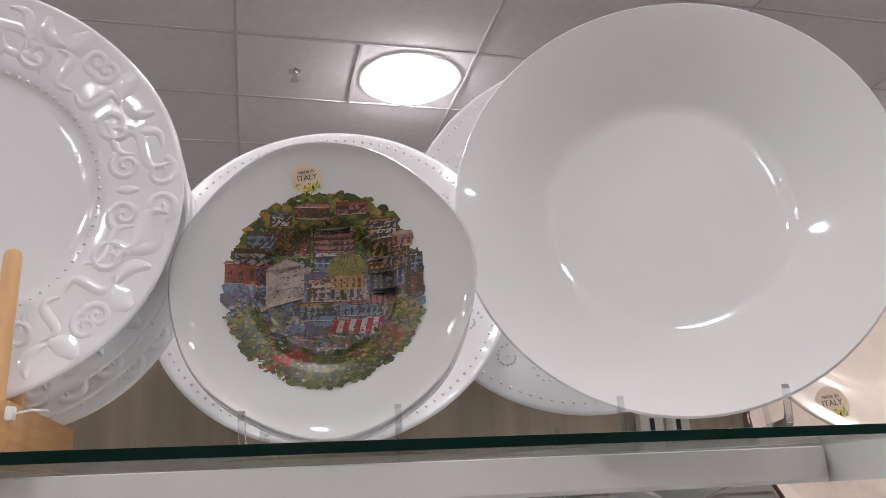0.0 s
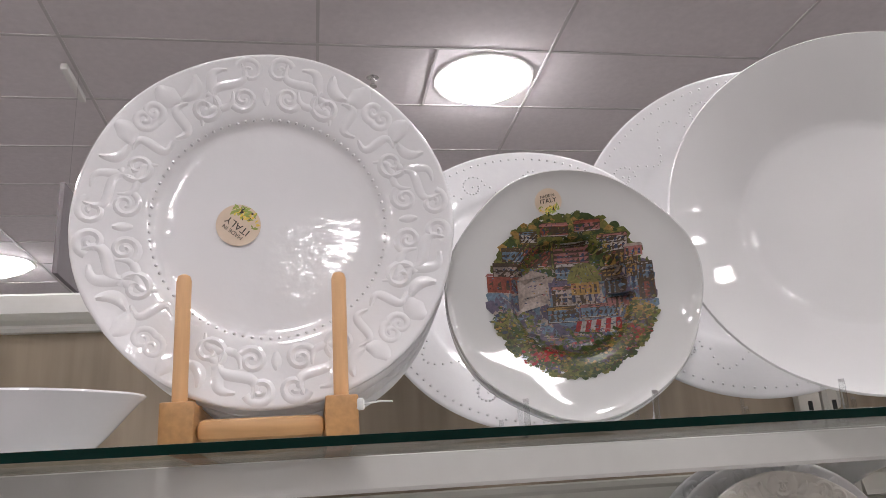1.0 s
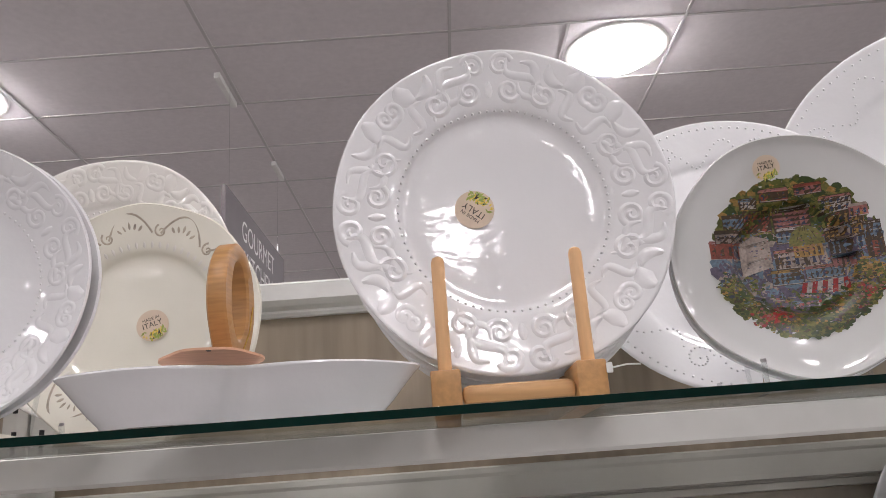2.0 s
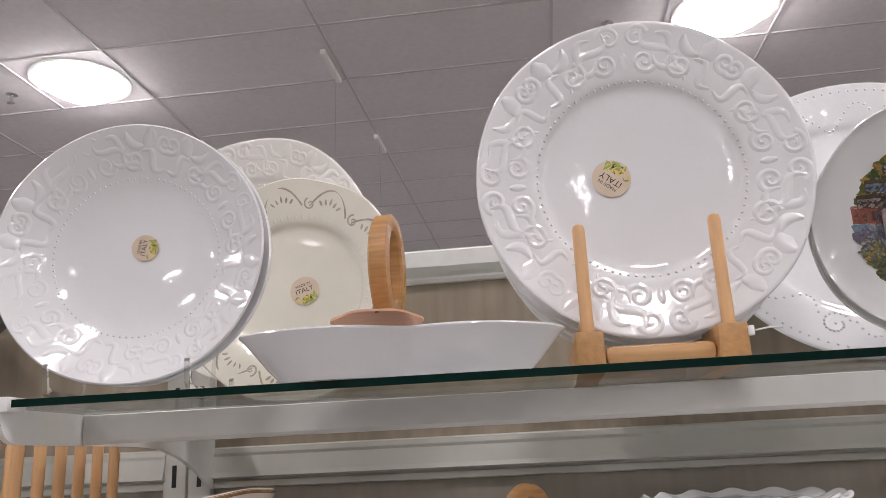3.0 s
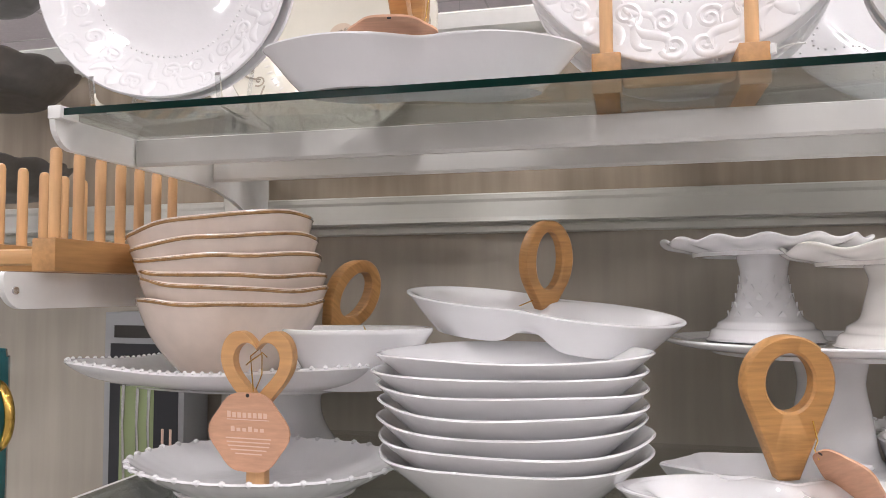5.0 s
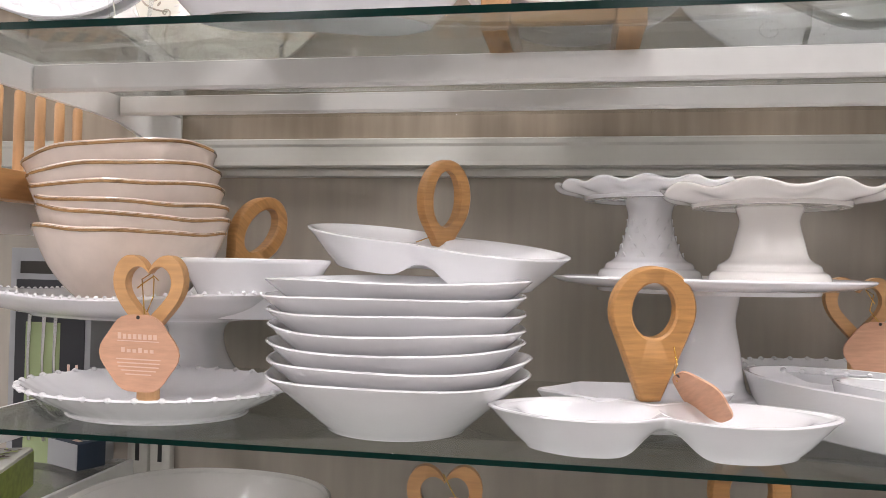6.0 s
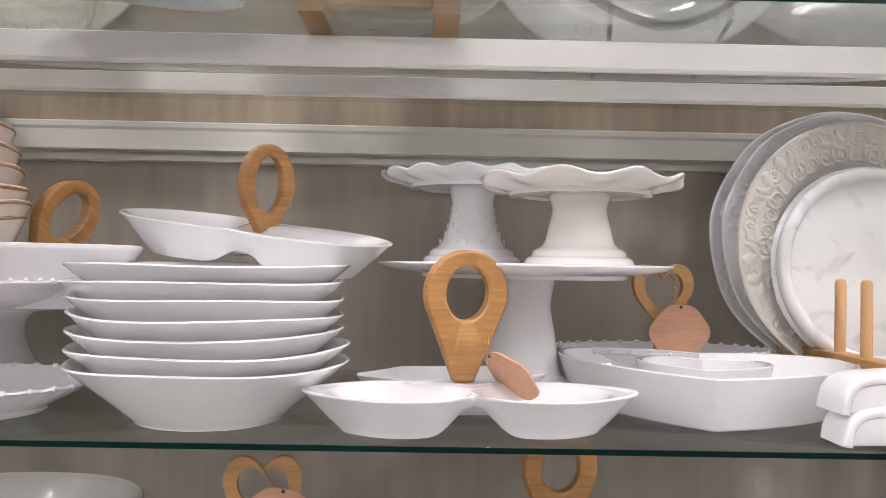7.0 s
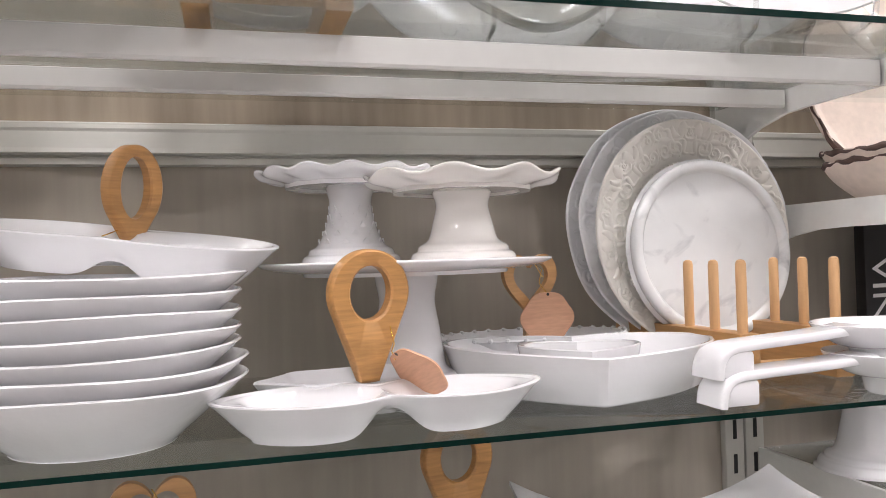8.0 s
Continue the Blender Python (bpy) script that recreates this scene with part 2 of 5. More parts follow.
def arc_line(p, q, bow, width, n=12, taper=True):
    """A bowed line from p to q, both (rho, phi)."""
    a, b = polar(*p), polar(*q)
    dx, dy = b[0] - a[0], b[1] - a[1]
    out = []
    for i in range(n + 1):
        t = i / n
        k = math.sin(math.pi * t) * bow * 1.3
        out.append((a[0] + dx * t - dy * k, a[1] + dy * t + dx * k, width * (math.sin(math.pi * (0.12 + 0.76 * t)) if taper else 1)))
    return out


def ess_line(p, q, bow, width, n=18):
    """An S-shaped line from p to q, both (rho, phi), thickest in its middle."""
    a, b = polar(*p), polar(*q)
    dx, dy = b[0] - a[0], b[1] - a[1]
    out = []
    for i in range(n + 1):
        t = i / n
        k = math.sin(2 * math.pi * t) * bow
        out.append((a[0] + dx * t - dy * k, a[1] + dy * t + dx * k, width * math.sin(math.pi * (0.10 + 0.80 * t))))
    return out


def beads(bm, ring, zs, size):
    """Small round beads at (x, y) places on a plate's face."""
    for x, y in ring:
        z = zs(math.hypot(x, y))
        rows = [[(x + size * c * math.cos(k * math.pi / 3), y + size * c * math.sin(k * math.pi / 3), z + size * h) for k in range(6)] for c, h in ((1.0, -0.2), (0.8, 0.55), (0.3, 0.9))]
        loft(rows, bm, cap=(False, True))


def bead_circle(rho, n, phase=0.0):
    return [polar(rho, phase + 2 * math.pi * i / n) for i in range(n)]


def scroll_relief(parent, R, zs, material, repeats=6, height=0.0018, phase=0.2):
    """Acanthus scrolls, leaves and a beaded ring round a plate's flange."""
    step = 2 * math.pi / repeats
    s, q = R / 0.148, step / 90

    def round_the_rim(name, bm):
        first = part(name, bm, material, parent)
        first.matrix_basis = pose(0, 0, 0, 0, 0, math.degrees(phase))
        for k in range(1, repeats):
            o = new(name, first.data)
            o.parent = parent
            o.matrix_basis = pose(0, 0, 0, 0, 0, math.degrees(phase + k * step))

    for h in (-1, 1):
        a = h * q
        for line, tall in (
            (spiral(R * 0.900, 5.4 * a, 0.0112 * s, 1.35, -h, h * 1.2, 0.0025 * s), height * 1.1),
            (ess_line((R * 0.955, 8 * a), (R * 0.735, 21 * a), h * 0.20, 0.0034 * s), height * 1.2),
            (ess_line((R * 0.925, 13 * a), (R * 0.800, 28 * a), -h * 0.16, 0.0036 * s), height * 1.1),
            (spiral(R * 0.755, 26 * a, 0.0125 * s, 1.45, -h, -h * 0.6, 0.0026 * s), height * 1.2),
            (spiral(R * 0.750, 9.5 * a, 0.0108 * s, 1.4, h, h * 2.0, 0.0024 * s), height * 1.1),
            (ess_line((R * 0.800, 13 * a), (R * 0.675, 31 * a), h * 0.14, 0.0028 * s), height),
            (ess_line((R * 0.820, 31 * a), (R * 0.700, 44 * a), -h * 0.22, 0.0032 * s), height * 1.1),
            (arc_line((R * 0.850, 32 * a), (R * 0.945, 24 * a), -h * 0.20, 0.0040 * s, 10), height * 1.3),
            (spiral(R * 0.880, 43 * a, 0.0092 * s, 1.3, h, h * 2.6, 0.0023 * s), height),
        ):
            bm = bmesh.new()
            ridge(line, tall, zs, bm)
            round_the_rim("scroll", bm)
        bm = bmesh.new()
        ridge(arc_line((R * 0.845, 33 * a), (R * 0.970, 36 * a), h * 0.10, 0.0068 * s, 12), height * 1.4, zs, bm)
        round_the_rim("leaf", bm)
    bm = bmesh.new()
    ridge(arc_line((R * 0.80, 0.0), (R * 0.70, 0.0), 0, 0.0030 * s, 8), height * 1.1, zs, bm)
    round_the_rim("bud", bm)
    bm = bmesh.new()
    beads(bm, bead_circle(R * 0.625, 84), zs, 0.0015 * s)
    tagged(part("bead_ring", bm, material, parent), kind="stuff")


def bead_relief(parent, R, zs, material, phase=0.0, rx=1.0):
    """Dotted spirals and waves round a platter's flange."""
    bm = bmesh.new()
    pts = [(x * rx, y) for x, y in bead_circle(R * 0.94, 110)]
    for k in range(8):
        c = phase + k * math.pi / 4
        cx, cy = polar(R * 0.80, c)
        for i in range(16):
            a = i * 2 * math.pi / 15
            r = 0.015 * (1 - 0.035 * i)
            pts.append(((cx + r * math.cos(a)) * rx, cy + r * math.sin(a)))
        pts.append((cx * rx, cy))
        for i in range(14):
            t = i / 13
            x, y = polar(R * (0.76 + 0.09 * math.sin(2 * math.pi * t)), c + math.pi / 8 + (t - 0.5) * 0.5)
            pts.append((x * rx, y))
    beads(bm, pts, zs, 0.0017)
    tagged(part("bead_relief", bm, material, parent), kind="stuff")


def sticker(parent, x, y, zs, turn, r=0.0172, slope=0.0):
    """A round paper label with its printed origin and a sprig of leaves."""
    z = zs(math.hypot(x, y)) + 0.0012
    base = new("sticker")
    base.parent = parent
    base.matrix_basis = pose(x, y, z, slope, 0, turn)
    bm = lathe([(0.0, 0.0), (r, 0.0), (r, 0.0003), (0.0, 0.0003)], 32)
    bpy.data.objects.remove(base)
    disc = part("sticker", bm, STICKER, parent, "round cream paper sticker")
    disc.matrix_basis = pose(x, y, z, slope, 0, turn)
    w = part("lettering", text_bm("MADE IN", r * 0.27), INK, disc, smooth=False)
    w.matrix_basis = pose(0, r * 0.42, 0.0005)
    w = part("lettering", text_bm("ITALY", r * 0.48), INK, disc, smooth=False)
    w.matrix_basis = pose(0, r * 0.06, 0.0005)
    rng = random.Random(5)
    for m, n in ((LEAF_INK, 40), (YELLOW_INK, 22), (INK, 8)):
        bm = bmesh.new()
        for _ in range(n):
            px = rng.uniform(-0.7, 0.7) * r
            py = -r * rng.uniform(0.36, 0.9) + 0.1 * abs(px)
            if px * px + py * py > (0.93 * r) ** 2:
                continue
            a, q = rng.uniform(0, 3.1), r * rng.uniform(0.05, 0.12)
            c, s = math.cos(a), math.sin(a)
            zz = 0.0005 + rng.uniform(0, 0.0001)
            bm.faces.new([bm.verts.new((px + q * (u * c * 1.6 - v * s), py + q * (u * s * 1.6 + v * c), zz)) for u, v in ((-1, 0), (0, -0.6), (1, 0), (0, 0.6))])
        part("leaf_print", bm, m, disc, smooth=False)
    return disc


def stand_pose(x, y, z, lean, yaw=0, roll=0):
    """A plate on its edge that faces the aisle and leans back by lean degrees."""
    return pose(x, y, z, 90 - lean, 0, yaw) @ pose(0, 0, 0, 0, 0, roll)


def plate(m, R, label, depth=0.02, well=0.55, thick=0.005, material=WHITE, wob=None, group="", name="dinner_plate", category="plate", n=96):
    t = thing(name, m, label, category, group)
    front = dish_front(R, depth, well)
    part("dish", lathe(plate_profile(front, R, thick), n, wob), material, t)
    return t, lambda r: interp(front, r)


def acrylic_stand(m, width=0.085, depth=0.10):
    """A clear easel of two bent side pieces with front lips."""
    t = thing("plate_easel", m, "clear acrylic plate easel on the glass shelf", "plate stand", "plate easels")
    for s in (-1, 1):
        x = s * width / 2
        rings = []
        path = [(-0.011, 0.024), (-0.006, 0.006), (0.0, 0.003), (0.03, 0.003), (0.06, 0.004), (depth * 0.75, 0.05), (depth * 0.8, 0.09)]
        for i, (y, z) in enumerate(path):
            w = 0.0022
            rings.append([(x - w, y, z - 0.003 + 0.003 * (i == 0)), (x + w, y, z - 0.003 + 0.003 * (i == 0)), (x + w, y + 0.002, z + 0.003), (x - w, y + 0.002, z + 0.003)])
        o = part("side_piece", loft(rings, cap=(True, True)), ACRYLIC, t)
        o.visible_shadow = False
    return t


# ---- shop shell ----
CEIL, PITCH = 3.8, 0.61
GX, GY = 0.49, 3.375
# last five: added, unseen lamps, two filling left ceiling, three the shelf fronts
LAMPS = [(0.80 + 3.66 * i, 3.68 + 3.34 * j) for i in range(-2, 3) for j in range(-2, 3)] + [(0.60 + 3.66 * i, -6.2) for i in range(-2, 3)] + [(-1.64, 1.85), (-4.08, 1.85), (-4.08, -1.31), (-0.42, -1.31), (3.24, -1.31)]


def shell():
    X0, X1, Y0, Y1 = -9.0, 9.0, -7.0, 12.0
    tagged(part("floor", box(X0, X1, Y0, Y1, -0.1, 0.0), FLOOR, smooth=False), "beige polished shop floor", "floor", kind="structure")
    for nm, b in (("wall_north", (X0, X1, Y1, Y1 + 0.1)), ("wall_south", (X0, X1, Y0 - 0.1, Y0)), ("wall_west", (X0 - 0.1, X0, Y0 - 0.1, Y1 + 0.1)), ("wall_east", (X1, X1 + 0.1, Y0 - 0.1, Y1 + 0.1))):
        tagged(part(nm, box(*b, 0.0, CEIL), WALL, smooth=False), "plain off-white painted shop wall", "wall", kind="structure")
    bm = box(X0, X1, Y0, Y1, CEIL, CEIL + 0.1)
    for f in bm.faces:
        f.material_index = 0
    k0 = len(bm.faces)
    x = GX + PITCH - 2 * PITCH * 7
    while x < X1:
        if x > X0:
            box(x - 0.008, x + 0.008, Y0, Y1, CEIL - 0.006, CEIL + 0.002, bm=bm)
        x += 2 * PITCH
    y = GY - PITCH * 17
    while y < Y1:
        if y > Y0:
            box(X0, X1, y - 0.008, y + 0.008, CEIL - 0.0045, CEIL + 0.002, bm=bm)
        y += PITCH
    for x, y in LAMPS:
        box(x - 0.305 - 0.008, x - 0.305 + 0.008, y - 0.297, y + 0.297, CEIL - 0.006, CEIL + 0.002, bm=bm)
    bm.faces.ensure_lookup_table()
    for f in bm.faces[k0:]:
        f.material_index = 1
    tagged(part("ceiling", bm, [TILE, TBAR], smooth=False), "suspended ceiling of pale mineral tiles in a metal grid", "ceiling", kind="structure")


shell()


def ceiling_light(x, y):
    t = thing("ceiling_light", pose(x, y, CEIL), "round glowing dome light set in a ceiling tile", "ceiling light", "dome lights in the ceiling")
    part("trim_ring", hoop([(0.245, -0.004), (0.262, -0.011), (0.280, -0.008), (0.285, -0.002)], 48), STEEL, t)
    part("diffuser", lathe(smooth_profile([(0.0, -0.135), (0.05, -0.122), (0.13, -0.085), (0.21, -0.040), (0.25, -0.007)], 4), 48), LAMP_GLOW, t, "glowing frosted dome")
    return t


first_lamp = ceiling_light(*LAMPS[0])
# the added fill lamps get the same dome as the others
for x, y in LAMPS[1:]:
    copy_thing(first_lamp, pose(x, y, CEIL))


def sprinkler(x, y):
    t = thing("sprinkler", pose(x, y, CEIL), "small chrome sprinkler head under the ceiling", "sprinkler")
    part("rosette", lathe([(0.0, -0.006), (0.02, -0.006), (0.035, 0.0)], 20), CHROME, t)
    part("stem", lathe([(0.0, -0.04), (0.01, -0.04), (0.012, -0.006), (0.0, -0.006)], 12), CHROME, t)
    part("deflector", lathe([(0.0, -0.055), (0.022, -0.055), (0.022, -0.050), (0.0, -0.048)], 16), CHROME, t)


sprinkler(0.18, 3.69)
sprinkler(-3.35, 3.75)


def ceiling_track(x, y0, y1):
    t = thing("ceiling_track", pose(x, y0, CEIL), "short white hanging rail fixed under the ceiling grid", "rail", "ceiling rails")
    part("bar", box(-0.016, 0.016, 0, y1 - y0, -0.045, -0.012, 0.003), STEEL, t)
    part("hanger", box(-0.006, 0.006, 0.03, 0.045, -0.012, 0.0), STEEL, t)
    part("hanger", box(-0.006, 0.006, y1 - y0 - 0.045, y1 - y0 - 0.03, -0.012, 0.0), STEEL, t)


ceiling_track(-1.38, 3.60, 3.95)
ceiling_track(-1.345, 4.81, 5.10)


def hanging_sign():
    t = thing("hanging_sign", pose(-1.35, 3.65, 2.70), "dark grey hanging sign reading gourmet kitchen in pale letters", "sign")
    part("board", box(-0.012, 0.012, 0.0, 1.45, 0.0, 0.46, 0.003), SIGN, t)
    for line, z in (("GOURMET", 0.31), ("KITCHEN", 0.14)):
        w = part("lettering", text_bm(line, 0.17), SIGN_TEXT, t, smooth=False)
        w.matrix_basis = Matrix(((0, 0, 1, 0.0135), (1, 0, 0, 0.72), (0, 1, 0, z), (0, 0, 0, 1)))
    for y in (0.1, 1.3):
        part("hanging_wire", tube([(0, y, 0.46), (0, y, CEIL - 2.70)], 0.0015), CHROME, t)


hanging_sign()

# ---- shelf wall ----
BACK, FRONT = 0.86, 0.435
UP, LOW, THIRD = 1.633, 1.286, 1.065
XL, XR = -0.772, 0.475
BAY = XR - XL


def shelf_wall():
    """The display wall: panels, cornice rails and slotted posts of three bays."""
    t = thing("display_wall", pose(0, 0, 0), "pale wood-grain display wall with white rails and slotted posts", "display wall", kind="structure")
    for k in (-1, 0, 1):
        x0, x1 = XL + k * BAY, XR + k * BAY
        part("panel", box(x0 + 0.001, x1 - 0.001, BACK, BACK + 0.03, 1.596, 1.797), PANEL, t, smooth=False)
        part("panel", box(x0 + 0.001, x1 - 0.001, BACK, BACK + 0.03, 0.15, 1.56), PANEL_LOW, t, smooth=False)
        prof = [(0.0, 1.598), (-0.011, 1.598), (-0.014, 1.596), (-0.0155, 1.590), (-0.0150, 1.586), (-0.020, 1.566), (-0.022, 1.5605), (-0.019, 1.559), (-0.010, 1.5585), (-0.010, 1.556), (-0.013, 1.555), (-0.013, 1.5475), (0.0, 1.546)]
        rail = loft([[(x, BACK + y, z) for y, z in prof] for x in (x0 + 0.03, x1 - 0.03)], cap=(True, True))
        part("mid_rail", rail, RAIL, t, smooth=False)
        prof = [(0.0, 1.797), (-0.010, 1.797), (-0.013, 1.801), (-0.013, 1.804), (-0.022, 1.808), (-0.030, 1.814), (-0.031, 1.834), (-0.028, 1.837), (0.034, 1.837), (0.034, 1.797)]
        rail = loft([[(x, BACK + y, z) for y, z in prof] for x in (x0 + 0.001, x1 - 0.001)], cap=(True, True))
        part("top_rail", rail, STEEL, t, smooth=False)
        part("base_deck", box(x0 + 0.002, x1 - 0.002, 0.38, BACK, 0.0, 0.15, 0.003), STEEL, t)
    for xc in (XL - BAY, XL, XR, XR + BAY):
        for s in (-1, 1):
            x = xc + s * 0.017
            part("post", box(x - 0.0155, x + 0.0155, BACK - 0.014, BACK - 0.001, 0.15, 1.796, 0.002), RAIL, t)
            z = 0.9
            while z < 1.76:
                part("slot", box(x - 0.003, x + 0.003, BACK - 0.0146, BACK - 0.013, z, z + 0.028), DARK, t, smooth=False)
                z += 0.05
    return t


shelf_wall()


def bracket(parent, x, z_top, front, h_front=0.034, h_back=0.085, w=0.006):
    """A bracket arm: straight top, rounded nose and a gusset that deepens to the post."""
    rn = h_front * 0.72
    out = [(front + 0.003, 0.0), (front + 0.001, -0.001), (front, -0.003)]
    out += [(front + rn * (1 - math.cos(a * math.pi / 16)), -h_front + rn * (1 - math.sin(a * math.pi / 16))) for a in range(9)]
    for k in range(9):
        u = k / 8
        out.append((front + 0.03 + u * (BACK - front - 0.044), -h_front - (h_back - h_front) * max(0, (u - 0.55) / 0.45) ** 1.8))
    out.append((BACK - 0.014, 0.0))
    bm = loft([[(xx, y, z_top + z) for y, z in out] for xx in (x - w / 2, x + w / 2)], cap=(True, True))
    bm.normal_update()
    return part("bracket_arm", bm, STEEL, parent, smooth=False)


def glass_shelf(x0, x1, z, front=FRONT, rails=True, label="clear glass shelf with a dark green edge on white brackets", h=0.034, arms=(0, 1), th=0.007):
    t = thing("glass_shelf", pose(0, 0, 0), label, "shelf", "glass shelves")
    pane = part("pane", box(x0 + 0.022, x1 - 0.022, front + 0.0012, BACK - 0.018, z - th, z, 0.0008), GLASS, t)
    pane.visible_shadow = False
    part("front_edge", box(x0 + 0.022, x1 - 0.022, front, front + 0.001, z - th + 0.0004, z - 0.0004), EDGE, t, "dark green polished glass edge")
    for x in [(x0 + 0.0185, x1 - 0.0185)[k] for k in arms]:
        bracket(t, x, z - 0.001, front - 0.002, h)
        part("corner_clip", box(x - 0.004, x + 0.010 if x < 0 else x + 0.004, front - 0.004, front + 0.02, z - 0.010, z + 0.002, 0.0015), STEEL, t)
    if rails:
        for y, zt, zb in ((0.545, -0.0085, -0.035), (0.695, -0.0085, -0.030)):
            prof = [(0, zt), (0.002, zt + 0.001), (0.007, zt + 0.001), (0.008, zt), (0.008, zb + 0.003), (0.0065, zb), (0.0015, zb), (0, zb + 0.003)]
            part("cross_rail", loft([[(x, y + a, z + b) for a, b in prof] for x in (x0 + 0.024, x1 - 0.024)], cap=(True, True)), CROSS, t, smooth=False)
    return t


glass_shelf(XL + 0.015, XR - 0.01, UP)
glass_shelf(XL + 0.015, XR - 0.01, LOW, rails=False, th=0.0052)
glass_shelf(XL + 0.015, XR - 0.01, THIRD, rails=False, th=0.0052)

# ---- wooden racks ----


def peg_rack(m, rows, ys, label, peg_h=0.108, bar=(0.024, 0.034), dy=0.012, group=""):
    """A plate rack: two side rails with upright pegs, joined by dowels."""
    t = thing("plate_rack", m, label, "plate rack", group)
    y0, y1 = min(ys) - dy, max(ys) + dy
    for x in rows:
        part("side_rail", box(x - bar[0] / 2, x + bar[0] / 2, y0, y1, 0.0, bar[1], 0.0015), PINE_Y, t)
        for y in ys:
            b = lathe([(0, 0), (0.0056, 0), (0.0056, peg_h - 0.005), (0.0045, peg_h - 0.0015), (0.002, peg_h), (0, peg_h)], 14)
            o = part("peg", b, PINE, t)
            o.location = (x, y, bar[1] - 0.012)
    for y in (y0 + 0.014, y1 - 0.014):
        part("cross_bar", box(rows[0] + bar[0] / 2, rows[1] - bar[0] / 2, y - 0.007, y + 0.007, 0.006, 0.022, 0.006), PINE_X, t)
    return t


peg_rack(pose(-0.2055, 0.514, UP), (-0.0575, 0.0575), [0.0, 0.0405, 0.0785, 0.1165, 0.1545], "pale beech plate rack with round pegs holding white plates")
peg_rack(pose(0.328, 0.655, LOW), (-0.058, 0.058), [-0.094, -0.046, 0.003, 0.051, 0.100, 0.150], "pale beech plate rack on the glass shelf", peg_h=0.0885, bar=(0.024, 0.052))

# ---- plates of the top shelf ----
SOFT_RIM = lambda R, amp, k, ph=0.0: (lambda a, r, z: (r * (1 + amp * math.sin(k * a + ph) * (r / R) ** 3), z + amp * R * 0.8 * math.sin((k - 1) * a + ph) * (r / R) ** 4))


def scroll_plates():
    for i in range(4):
        t, zs = plate(stand_pose(-0.2000 + 0.002 * i, 0.5256 + 0.038 * i, 1.8114 - 0.002 * i, -0.8, 2.5, 17 * i), 0.1503, "white dinner plate embossed with leafy scrolls in a wooden rack", 0.019, 0.56, wob=SOFT_RIM(0.1503, 0.004, 6), group="scroll plates in the rack")
        scroll_relief(t, 0.1503, zs, WHITE, 4, 0.0012, 0.04)
        if i == 0:
            sticker(t, -0.026, 0.001, zs, 142, 0.0178)


scroll_plates()


def side_scroll_plate():
    t, zs = plate(stand_pose(-0.6455, 0.4500, 1.7550, -1, 9), 0.1152, "white glazed plate with faint embossed scrolls on a clear easel", 0.032, 0.0, wob=SOFT_RIM(0.1152, 0.006, 5), group="")
    scroll_relief(t, 0.1152, zs, WHITE, 4, 0.0009, 0.5)
    sticker(t, 0.004, 0.009, zs, 80, 0.0120)
    acrylic_stand(pose(-0.648, 0.455, UP, 0, 0, 8), 0.115)
    t, zs = plate(stand_pose(-0.6445, 0.466, 1.7555, -1, 9), 0.1152, "plain white glazed plate behind another one on an easel", 0.032, 0.0)


side_scroll_plate()


def antique_plate():
    """A cream plate whose rim has pierced, brown-lined fans and arches."""
    R = 0.1255
    t, zs = plate(stand_pose(-0.567, 0.6450, 1.7588, 2, 0), R, "cream glazed plate with brown-lined arches and fans on its rim", 0.024, 0.55, material=CREAM, wob=SOFT_RIM(R, 0.008, 9))
    bm = bmesh.new()
    n = 11
    for k in range(n):
        c = 2 * math.pi * k / n
        arch = [polar(R * (0.76 + 0.17 * math.sin(math.pi * u / 12)), c + (u / 12 - 0.5) * 0.48) for u in range(13)]
        ridge([(x, y, 0.0008) for x, y in arch], 0.0006, zs, bm, 0.0003)
        ridge(spiral(R * 0.78, c + 0.24, 0.007, 1.2, 1, 0.5, 0.0008), 0.0006, zs, bm, 0.0003)
        for u in range(-2, 3):
            ridge(arc_line((R * (0.80 - 0.01 * abs(u)), c + u * 0.045), (R * (0.86 - 0.02 * abs(u)), c + u * 0.065), 0, 0.0011, 4), 0.0006, zs, bm, 0.0003)
    part("arch_line", bm, ANTIQUE, t, "brown antiqued lines")
    bm = bmesh.new()
    for k in range(64):
        c = 2 * math.pi * k / 64
        ridge(arc_line((R * 0.64, c), (R * 0.69, c), 0, 0.0012, 4), 0.0007, zs, bm, 0.0002)
    part("fluting", bm, IVORY, t)
    sticker(t, 0.009, -0.001, zs, 18, 0.0165)
    acrylic_stand(pose(-0.56, 0.628, UP), 0.12)
    t, zs = plate(stand_pose(-0.655, 0.755, 1.8285, 1, -3.5), 0.159, "large pale glazed round platter leaning behind other plates", 0.02, 0.6, material=WARM, wob=SOFT_RIM(0.159, 0.006, 7))
    scroll_relief(t, 0.159, zs, WARM, 5, 0.0009, 0.5)


antique_plate()

PALETTE = {}
for nm, c in dict(terracotta=(0.42, 0.10, 0.06), rose=(0.50, 0.20, 0.18), ochre=(0.55, 0.32, 0.08), sky=(0.20, 0.30, 0.40), stone=(0.52, 0.42, 0.36), pale=(0.66, 0.60, 0.55), navy=(0.05, 0.07, 0.14), leaf=(0.06, 0.10, 0.02), moss=(0.16, 0.18, 0.03), olive=(0.28, 0.26, 0.06), plum=(0.16, 0.13, 0.20), crimson=(0.50, 0.03, 0.03), bark=(0.10, 0.06, 0.03)).items():
    PALETTE[nm] = mat("paint_" + nm, tuple(0.52 * v for v in c), 0.3, var=0.5, scale=420)
PAINTS = list(PALETTE)


